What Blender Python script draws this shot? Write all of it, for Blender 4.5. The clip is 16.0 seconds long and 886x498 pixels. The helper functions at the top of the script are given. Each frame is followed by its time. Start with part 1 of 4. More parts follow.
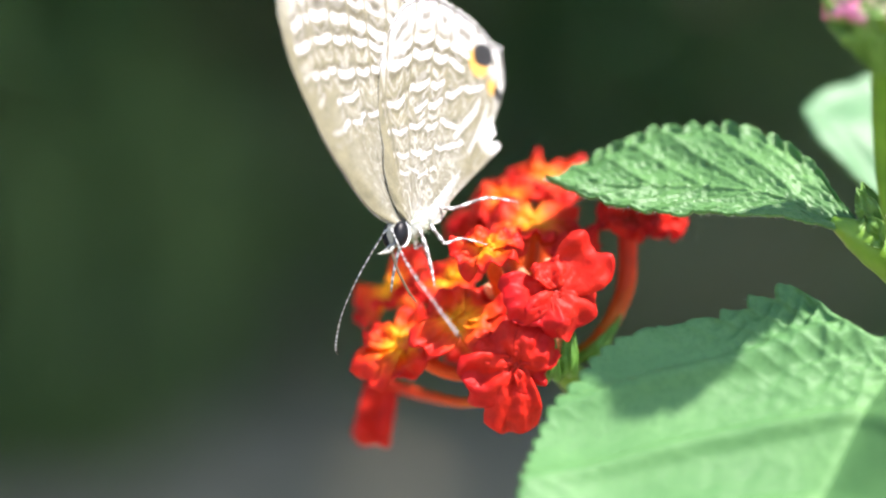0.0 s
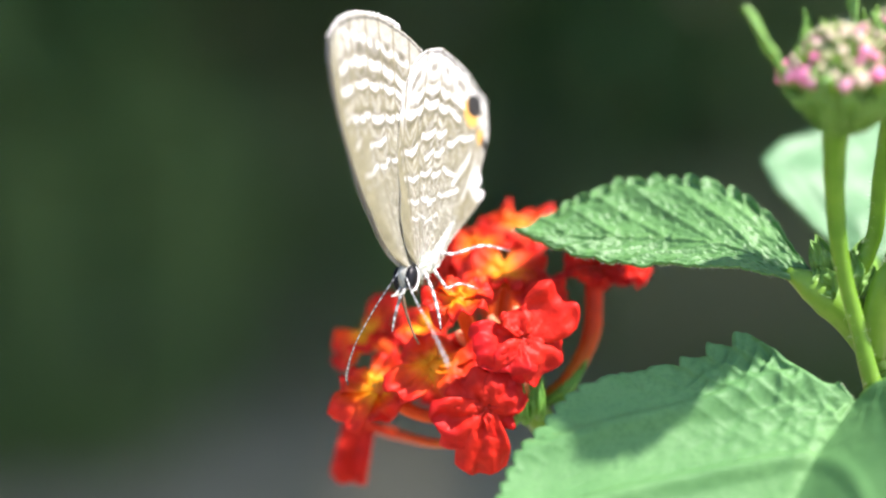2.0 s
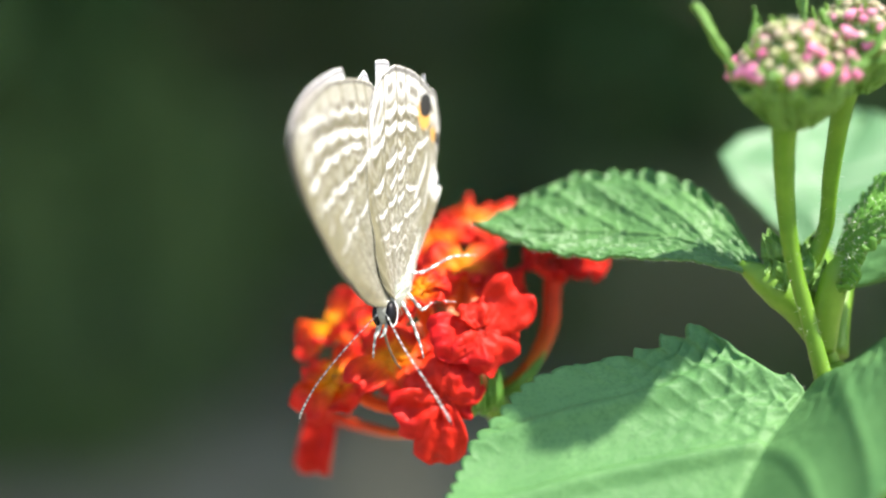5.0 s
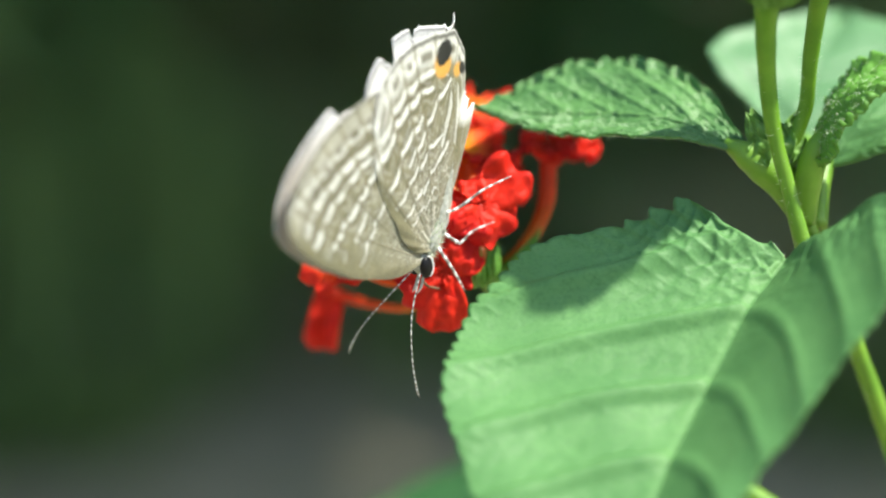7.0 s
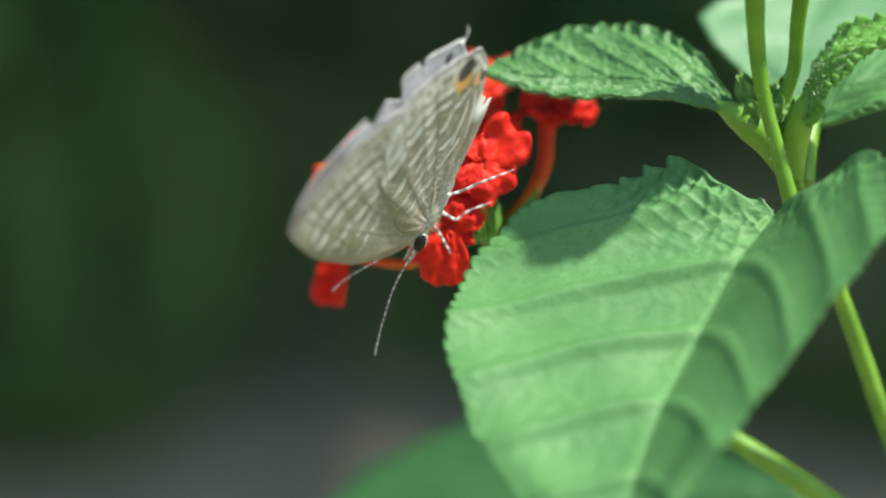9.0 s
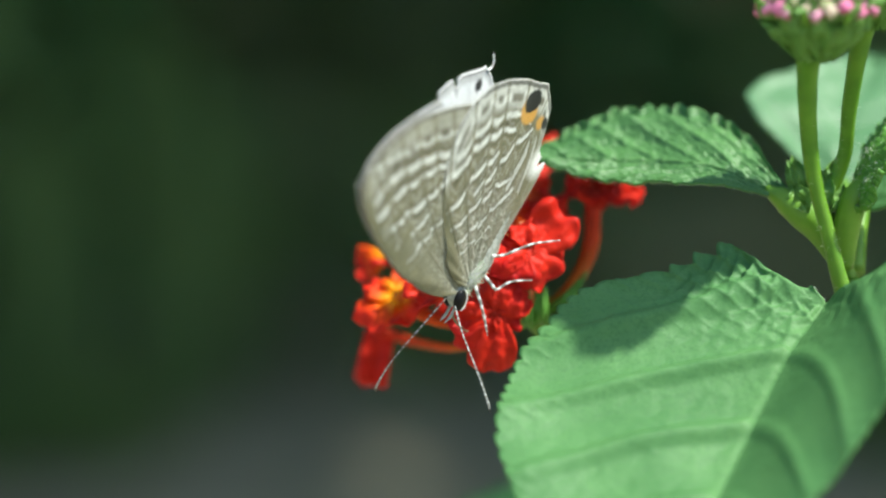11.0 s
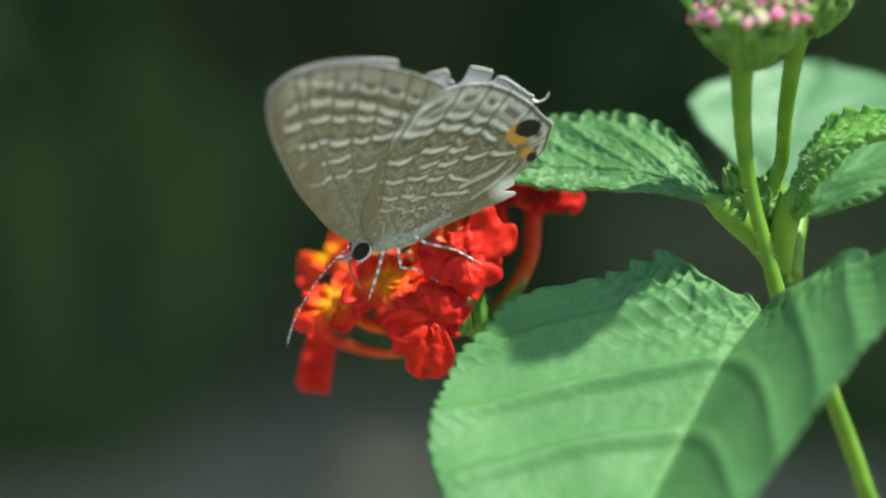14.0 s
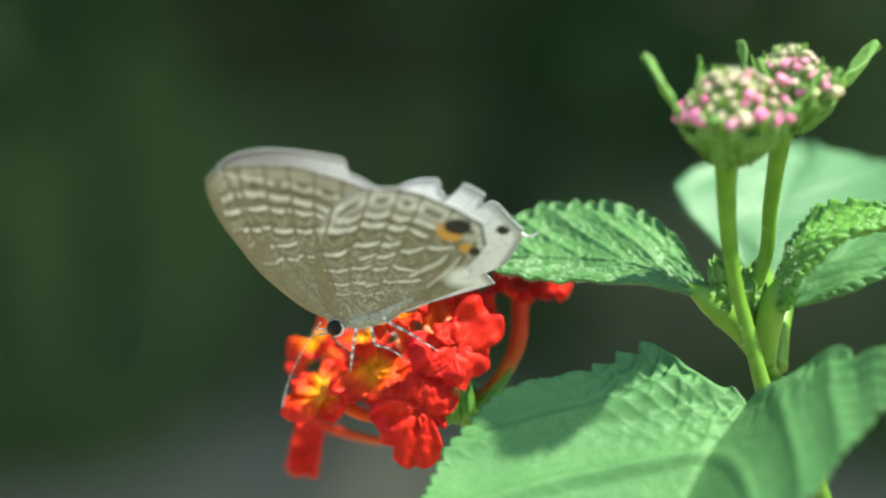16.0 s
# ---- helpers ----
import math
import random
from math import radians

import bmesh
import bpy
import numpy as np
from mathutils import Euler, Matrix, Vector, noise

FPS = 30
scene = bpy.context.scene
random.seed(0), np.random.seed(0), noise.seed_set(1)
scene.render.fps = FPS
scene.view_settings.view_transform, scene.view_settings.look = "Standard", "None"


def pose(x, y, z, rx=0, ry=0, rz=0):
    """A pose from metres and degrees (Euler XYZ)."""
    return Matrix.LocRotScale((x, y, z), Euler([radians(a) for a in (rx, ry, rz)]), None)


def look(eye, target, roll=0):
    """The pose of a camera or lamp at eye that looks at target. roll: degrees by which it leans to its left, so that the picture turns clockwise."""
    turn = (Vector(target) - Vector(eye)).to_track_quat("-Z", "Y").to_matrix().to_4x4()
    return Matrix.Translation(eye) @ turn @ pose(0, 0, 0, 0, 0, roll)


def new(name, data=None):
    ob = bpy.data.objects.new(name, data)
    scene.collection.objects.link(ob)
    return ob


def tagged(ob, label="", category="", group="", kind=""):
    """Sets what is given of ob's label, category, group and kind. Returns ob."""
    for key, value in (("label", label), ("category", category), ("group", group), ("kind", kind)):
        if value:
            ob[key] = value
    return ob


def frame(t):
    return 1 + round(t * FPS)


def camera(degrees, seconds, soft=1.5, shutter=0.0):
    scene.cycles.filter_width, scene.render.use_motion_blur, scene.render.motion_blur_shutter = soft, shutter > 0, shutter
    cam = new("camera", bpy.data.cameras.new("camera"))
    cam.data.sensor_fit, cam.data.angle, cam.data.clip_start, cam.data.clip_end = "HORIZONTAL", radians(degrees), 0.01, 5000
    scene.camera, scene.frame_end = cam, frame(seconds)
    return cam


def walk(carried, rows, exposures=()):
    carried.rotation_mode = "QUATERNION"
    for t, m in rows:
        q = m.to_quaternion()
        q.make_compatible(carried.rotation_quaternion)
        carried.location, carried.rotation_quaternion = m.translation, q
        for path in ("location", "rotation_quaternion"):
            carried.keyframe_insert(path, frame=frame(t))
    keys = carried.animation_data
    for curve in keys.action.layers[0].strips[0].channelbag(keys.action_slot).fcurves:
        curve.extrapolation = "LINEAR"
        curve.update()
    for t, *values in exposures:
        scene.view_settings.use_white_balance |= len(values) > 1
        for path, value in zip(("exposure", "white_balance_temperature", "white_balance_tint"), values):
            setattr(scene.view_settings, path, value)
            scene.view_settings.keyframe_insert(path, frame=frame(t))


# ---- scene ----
STAND = Matrix.Translation((0, 0, 0.62)) @ Matrix.Rotation(radians(-10), 4, "X")  # flower head's own axes: x right, y away, z up, 0.62 m over the soil


def mm(x, y, z):
    """A place in the flower head's axes, from millimetres."""
    return Vector((x, y, z)) * 0.001


# ---------------------------------------------------------------- camera
cam = camera(20, 16.0, soft=2.2)
cam.data.dof.use_dof = True
cam.data.dof.aperture_fstop = 11.0
PATH = [  # seconds, then the camera's place in millimetres
    (0, -3.56, -173.43, 2.01), (0.5, -3.85, -172.94, 2.41), (1, -3.56, -175.43, 2.68), (1.5, -3.27, -178.44, 5.59),
    (2, -1.61, -181.36, 5.53), (2.5, -1.36, -181.12, 5.83), (3, 0.32, -180.82, 3.9), (3.2, 0.02, -180.34, 5.68),
    (5.3, 1.47, -185.58, 4.86), (5.5, 0.74, -186.41, 4.48), (6, 2.74, -189.37, -0.46), (6.5, 0, -192.25, -0.78),
    (7, 1.27, -195.19, -4.24), (7.2, 0.91, -197.09, -5.42), (7.5, 0.53, -201.36, -5.52), (8, 2.37, -202.16, -9.55),
    (8.5, 2.68, -202.49, -11.49), (8.7, 1.93, -203.01, -9.44), (10.8, -0.78, -201.7, -3.56), (11, -2.71, -201.63, -0.82),
    (11.5, -2.95, -201.72, -1.01), (12, -1.52, -201.16, -0.28), (12.5, -0.86, -201.35, -1.41), (13, 0.05, -202.79, -0.81),
    (13.5, 1.7, -201.35, -1.62), (14, 2.25, -201.91, -0.29), (14.5, 1.71, -202.01, 1.13), (15, 1.4, -202.96, 2.95),
    (15.5, 0.82, -202.64, 2.76), (16, 3.26, -203.23, 7),
]
EYE_TURN = Matrix.Rotation(radians(90), 4, "X")
walk(cam, [(t, STAND @ Matrix.Translation(mm(x, y, z)) @ EYE_TURN) for t, x, y, z in PATH],
     exposures=[(0, 1.89, 6500, 19), (2.2, 1.88, 6500, 19), (3.2, 1.80, 6500, 19), (5.3, 1.76, 6750, 11), (7.0, 1.58, 6800, 5), (8.7, 1.42, 6700, 3), (10.8, 1.25, 6450, 0), (13, 1.27, 6500, 0), (14.5, 1.33, 6600, 0), (15.2, 1.55, 6650, 0), (16, 1.66, 6650, 0)])

# ---------------------------------------------------------------- light
SUN_TO = Vector((-0.51, 0.14, -0.853)).normalized()  # the way the sunlight travels
world = bpy.data.worlds.new("world")
scene.world = world
world.use_nodes = True
sky = world.node_tree.nodes.new("ShaderNodeTexSky")
sky.sky_type = "NISHITA"
sky.sun_disc = False
sky.sun_elevation = math.asin(-SUN_TO.z)
sky.sun_rotation = math.atan2(-SUN_TO.x, -SUN_TO.y)
world.node_tree.nodes["Background"].inputs[1].default_value = 0.12
world.node_tree.links.new(sky.outputs[0], world.node_tree.nodes["Background"].inputs[0])
sun = new("sun", bpy.data.lights.new("sun", "SUN"))
sun.data.energy, sun.data.angle, sun.data.color = 3.9, radians(1.5), (1.0, 0.965, 0.90)
sun.matrix_world = look((0, 0, 5), Vector((0, 0, 5)) + SUN_TO)


# ---------------------------------------------------------------- materials
def surface(name, rough=0.5, gloss=0.5, glow_through=0.0):
    """A material with its colour socket free: the material, its node tree, the principled node, and the node that lets light through (or None)."""
    m = bpy.data.materials.new(name)
    m.use_nodes = True
    t = m.node_tree
    p = t.nodes["Principled BSDF"]
    p.inputs["Roughness"].default_value = rough
    p.inputs["Specular IOR Level"].default_value = gloss
    through_node = None
    if glow_through:
        through_node = t.nodes.new("ShaderNodeBsdfTranslucent")
        mix = t.nodes.new("ShaderNodeMixShader")
        mix.inputs[0].default_value = glow_through
        t.links.new(p.outputs[0], mix.inputs[1])
        t.links.new(through_node.outputs[0], mix.inputs[2])
        t.links.new(mix.outputs[0], t.nodes["Material Output"].inputs[0])
    return m, t, p, through_node


def grain(t, scale, detail=3.0, coords="Object"):
    c = t.nodes.new("ShaderNodeTexCoord")
    n = t.nodes.new("ShaderNodeTexNoise")
    n.inputs["Scale"].default_value, n.inputs["Detail"].default_value = scale, detail
    t.links.new(c.outputs[coords], n.inputs["Vector"])
    return n.outputs[0]


def mixed(t, factor, a, b, low=0.35, high=0.65):
    """A colour between a and b (colours or sockets) by a factor socket spread over low to high."""
    r = t.nodes.new("ShaderNodeMapRange")
    r.inputs[1].default_value, r.inputs[2].default_value = low, high
    t.links.new(factor, r.inputs[0])
    m = t.nodes.new("ShaderNodeMix")
    m.data_type = "RGBA"
    t.links.new(r.outputs[0], m.inputs[0])
    for value, socket in ((a, m.inputs[6]), (b, m.inputs[7])):
        if isinstance(value, tuple):
            socket.default_value = (*value, 1)
        else:
            t.links.new(value, socket)
    return m.outputs[2]


def relief(t, p, height, distance, strength=0.6):
    b = t.nodes.new("ShaderNodeBump")
    b.inputs["Strength"].default_value, b.inputs["Distance"].default_value = strength, distance
    t.links.new(height, b.inputs["Height"])
    t.links.new(b.outputs[0], p.inputs["Normal"])


def paint(t, p, through_node, colour, through_gain=None):
    t.links.new(colour, p.inputs["Base Color"])
    if through_node:
        if through_gain:
            m = t.nodes.new("ShaderNodeMix")
            m.data_type, m.blend_type = "RGBA", "MULTIPLY"
            m.inputs[0].default_value = 1
            t.links.new(colour, m.inputs[6])
            m.inputs[7].default_value = (*through_gain, 1)
            colour = m.outputs[2]
        t.links.new(colour, through_node.inputs[0])


def attribute(t, name):
    a = t.nodes.new("ShaderNodeAttribute")
    a.attribute_name = name
    return a


def leaf_material(name, dark, light, vein, rough=0.48, gloss=0.35, bumps=0.0001):
    m, t, p, g = surface(name, rough, gloss, 0.3)
    base = mixed(t, grain(t, 170, 4), dark, light, 0.3, 0.7)
    # the fine net of veins between the side veins
    c = t.nodes.new("ShaderNodeTexCoord")
    net = t.nodes.new("ShaderNodeTexVoronoi")
    net.feature = "DISTANCE_TO_EDGE"
    net.inputs["Scale"].default_value = 1100
    t.links.new(c.outputs["Object"], net.inputs["Vector"])
    base = mixed(t, net.outputs["Distance"], tuple(0.5 * (x + y) for x, y in zip(dark, light)), base, 0.0, 0.14)
    fine = mixed(t, grain(t, 3800, 2), base, tuple(0.75 * x for x in dark), 0.5, 0.9)
    a = attribute(t, "tone")
    colour = mixed(t, a.outputs["Fac"], fine, vein, 0.0, 1.0)
    paint(t, p, g, colour, (1.2, 1.25, 0.7))
    height = t.nodes.new("ShaderNodeMath")
    height.operation = "MULTIPLY_ADD"
    t.links.new(net.outputs["Distance"], height.inputs[0])
    height.inputs[1].default_value = 0.3
    t.links.new(grain(t, 3400, 3), height.inputs[2])
    relief(t, p, height.outputs[0], bumps, 0.4)
    return m


def two_tone(name, a, b, scale, rough=0.5, gloss=0.4, glow_through=0.0, bump=0.0, gain=None):
    m, t, p, g = surface(name, rough, gloss, glow_through)
    n = grain(t, scale, 4)
    paint(t, p, g, mixed(t, n, a, b), gain)
    if bump:
        relief(t, p, grain(t, scale * 3, 3), bump)
    return m


def tinted(name, rough, gloss, glow_through, scale=1500, bump=0.00006, gain=None, depth=0.2):
    """A material whose colour is the mesh's own colour attribute, broken up by grain."""
    m, t, p, g = surface(name, rough, gloss, glow_through)
    a = attribute(t, "hue")
    n = mixed(t, grain(t, scale, 3), (1 - depth, 1 - depth, 1 - depth), (1.0, 1.0, 1.0))
    k = t.nodes.new("ShaderNodeMix")
    k.data_type, k.blend_type = "RGBA", "MULTIPLY"
    k.inputs[0].default_value = 1
    t.links.new(a.outputs["Color"], k.inputs[6])
    t.links.new(n, k.inputs[7])
    paint(t, p, g, k.outputs[2], gain)
    relief(t, p, grain(t, scale * 1.7, 2), bump)
    return m


LEAF = leaf_material("leaf_green", (0.071, 0.190, 0.060), (0.118, 0.268, 0.090), (0.15, 0.31, 0.11), 0.55, 0.25)
# darker copy of LEAF: its weaker sun gloss is put into the colour
LEAF_MID = leaf_material("leaf_mid_green", (0.065, 0.174, 0.048), (0.106, 0.252, 0.070), (0.14, 0.30, 0.09), 0.48, 0.45, 0.00022)
LEAF_YOUNG = leaf_material("leaf_young", (0.085, 0.235, 0.035), (0.14, 0.33, 0.05), (0.19, 0.39, 0.065))
LEAF_BRACT = leaf_material("bract_green", (0.115, 0.25, 0.045), (0.175, 0.34, 0.07), (0.2, 0.38, 0.09))
LEAF_PALE = leaf_material("leaf_pale_green", (0.085, 0.20, 0.085), (0.115, 0.245, 0.11), (0.14, 0.26, 0.13))
LEAF_DEEP = leaf_material("leaf_deep_green", (0.027, 0.097, 0.03), (0.043, 0.13, 0.04), (0.09, 0.2, 0.07))
STEM = two_tone("stem_green", (0.085, 0.20, 0.012), (0.135, 0.27, 0.02), 400, 0.45, 0.4, 0.12, 0.00005)
HAIR = two_tone("hair_pale", (0.40, 0.48, 0.32), (0.55, 0.62, 0.46), 900, 0.4, 0.5, 0.3)
PETAL = tinted("petal", 0.5, 0.16, 0.36, 900, 0.0002, (1.1, 0.9, 0.8), 0.25)
TUBE = tinted("flower_tube", 0.5, 0.2, 0.3, 900)
BUD = tinted("bud", 0.55, 0.25, 0.4, 2000)
WING = tinted("wing_scales", 0.5, 0.35, 0.13, 5000, 0.00003, None, 0.14)
scales = WING.node_tree.nodes["Principled BSDF"]
scales.inputs["Sheen Weight"].default_value, scales.inputs["Sheen Roughness"].default_value = 0.12, 0.4
FUR = two_tone("grey_fur", (0.24, 0.245, 0.21), (0.38, 0.385, 0.345), 2500, 0.8, 0.2, 0.1, 0.00006)
LIMB = tinted("limb", 0.55, 0.35, 0.1, 4000)
EYE = two_tone("black_eye", (0.004, 0.004, 0.005), (0.008, 0.008, 0.009), 3000, 0.4, 0.15)
SOIL = two_tone("soil", (0.20, 0.178, 0.115), (0.33, 0.295, 0.20), 14, 0.9, 0.2, 0.0, 0.01)
DRY = two_tone("dry_stem", (0.13, 0.135, 0.065), (0.21, 0.215, 0.115), 60, 0.8, 0.2)
GRASS = two_tone("grass", (0.065, 0.12, 0.03), (0.115, 0.18, 0.05), 6, 0.6, 0.3, 0.25)


def shrub_material():
    m, t, p, g = surface("shrub_leaves", 0.5, 0.4, 0.25)
    geo = t.nodes.new("ShaderNodeNewGeometry")
    a = mixed(t, geo.outputs["Random Per Island"], (0.03, 0.11, 0.036), (0.21, 0.34, 0.115), 0.1, 1.0)
    paint(t, p, g, mixed(t, grain(t, 1.9, 2), a, (0.185, 0.20, 0.105), 0.50, 0.74))
    return m


SHRUB = shrub_material()


# ---------------------------------------------------------------- building
def mesh_of(name, verts, faces, material, tone=None, hue=None, flat=False):
    me = bpy.data.meshes.new(name)
    me.from_pydata([tuple(v) for v in verts], [], faces)
    me.materials.append(material)
    if tone is not None:
        me.attributes.new("tone", "FLOAT", "POINT").data.foreach_set("value", [float(x) for x in tone])
    if hue is not None:
        me.attributes.new("hue", "FLOAT_COLOR", "POINT").data.foreach_set("color", [c for h in hue for c in (h[0], h[1], h[2], 1.0)])
    if not flat:
        me.polygons.foreach_set("use_smooth", [True] * len(me.polygons))
    me.update()
    return me


def part(name, me, parent, label="", kind=""):
    ob = new(name, me)
    ob.parent = parent
    return tagged(ob, label=label, kind=kind)


def thing(name, base, label, category, group="", kind=""):
    """An Empty at its base, in the flower head's axes; its parts are built round that base."""
    ob = new(name)
    ob.empty_display_size = 0.005
    ob.matrix_world = STAND @ Matrix.Translation(base)
    return tagged(ob, label=label, category=category, group=group, kind=kind)


def bezier(points, n):
    """n + 1 places along a smooth line through the points."""
    pts = [Vector(p) for p in points]
    pts = [2 * pts[0] - pts[1], *pts, 2 * pts[-1] - pts[-2]]
    out = []
    for i in range(n + 1):
        s = i / n * (len(pts) - 3)
        k = min(int(s), len(pts) - 4)
        u = s - k
        a, b, c, d = pts[k:k + 4]
        out.append(0.5 * ((2 * b) + (c - a) * u + (2 * a - 5 * b + 4 * c - d) * u * u + (3 * b - a - 3 * c + d) * u ** 3))
    return out


def rod(points, radii, n=16, sides=8, bumps=0.0):
    """A rounded rod along a smooth line; its radius follows radii. Returns verts, faces, and each vertex's share of the length."""
    line = bezier(points, n)
    verts, faces, share = [], [], []
    side = None
    for i, p in enumerate(line):
        along = (line[min(i + 1, n)] - line[max(i - 1, 0)]).normalized()
        if side is None:
            side = along.orthogonal().normalized()
        side = (side - along * side.dot(along)).normalized()
        up = along.cross(side)
        u = i / n * (len(radii) - 1)
        k = min(int(u), len(radii) - 2)
        r = radii[k] + (radii[k + 1] - radii[k]) * (u - k)
        for j in range(sides):
            a = 2 * math.pi * j / sides
            q = r * (1 + bumps * noise.noise(Vector((i * 0.7, j * 1.3, r * 900))))
            verts.append(p + (side * math.cos(a) + up * math.sin(a)) * q)
            share.append(i / n)
    for i in range(n):
        for j in range(sides):
            k = (j + 1) % sides
            faces.append((i * sides + j, i * sides + k, (i + 1) * sides + k, (i + 1) * sides + j))
    faces.append(tuple(range(sides))[::-1])
    faces.append(tuple(range(n * sides, (n + 1) * sides)))
    return verts, faces, share


def join(*lots):
    verts, faces, extra = [], [], []
    for v, f, e in lots:
        o = len(verts)
        verts += v
        faces += [tuple(i + o for i in q) for q in f]
        extra += e
    return verts, faces, extra


def blob(centre, sizes, rings=8, sides=12, rough=0.0, turn=None):
    """A rounded lump with half-sizes along its axes."""
    verts, faces = [], []
    turn = turn or Matrix.Identity(3)
    for i in range(rings + 1):
        a = math.pi * i / rings
        for j in range(sides):
            b = 2 * math.pi * j / sides
            d = Vector((math.sin(a) * math.cos(b), math.sin(a) * math.sin(b), math.cos(a)))
            d = Vector((d.x * sizes[0], d.y * sizes[1], d.z * sizes[2])) * (1 + rough * noise.noise(d * 3 + centre * 900))
            verts.append(centre + turn @ d)
    for i in range(rings):
        for j in range(sides):
            k = (j + 1) % sides
            faces.append((i * sides + j, (i + 1) * sides + j, (i + 1) * sides + k, i * sides + k))
    return verts, faces, [0.0] * len(verts)


# ---------------------------------------------------------------- leaves
def table(u, rows):
    """A smooth value at u from rows of (place, value)."""
    for (a, x), (b, y) in zip(rows, rows[1:]):
        if u <= b:
            s = (u - a) / (b - a)
            s = s * s * (3 - 2 * s) * 0.5 + s * 0.5
            return x + (y - x) * s
    return rows[-1][1]


SLIM_BASE = [(0, 0.0), (0.05, 0.1), (0.12, 0.24), (0.22, 0.52), (0.36, 0.96), (0.55, 0.96), (0.72, 0.70), (0.87, 0.36), (0.96, 0.1), (1, 0.0)]
OVATE = [(0, 0.0), (0.04, 0.22), (0.12, 0.55), (0.25, 0.88), (0.38, 1.0), (0.55, 0.93), (0.72, 0.66), (0.87, 0.33), (0.96, 0.1), (1, 0.0)]
LOBED = [(0, 0.3), (0.01, 0.55), (0.03, 0.75), (0.06, 1.0), (0.15, 1.12), (0.3, 0.96), (0.5, 0.80), (0.68, 0.60), (0.84, 0.36), (0.94, 0.16), (1, 0.0)]
FULL = [(0, 0.0), (0.04, 0.36), (0.1, 0.76), (0.2, 0.99), (0.36, 1.03), (0.55, 0.93), (0.72, 0.66), (0.87, 0.33), (0.96, 0.1), (1, 0.0)]
CORNER = [(0, 0.07), (0.02, 0.14), (0.03, 0.3), (0.04, 0.4), (0.06, 0.46), (0.09, 0.55), (0.12, 0.64), (0.16, 0.77), (0.2, 0.88), (0.25, 0.96), (0.3, 1.0), (0.4, 1.01), (0.5, 1.0), (0.66, 0.95), (0.8, 0.77), (0.92, 0.40), (1, 0.0)]
BROAD = [(0, 0.1), (0.03, 0.42), (0.12, 0.72), (0.3, 1.0), (0.5, 1.03), (0.66, 0.93), (0.8, 0.68), (0.92, 0.33), (1, 0.0)]


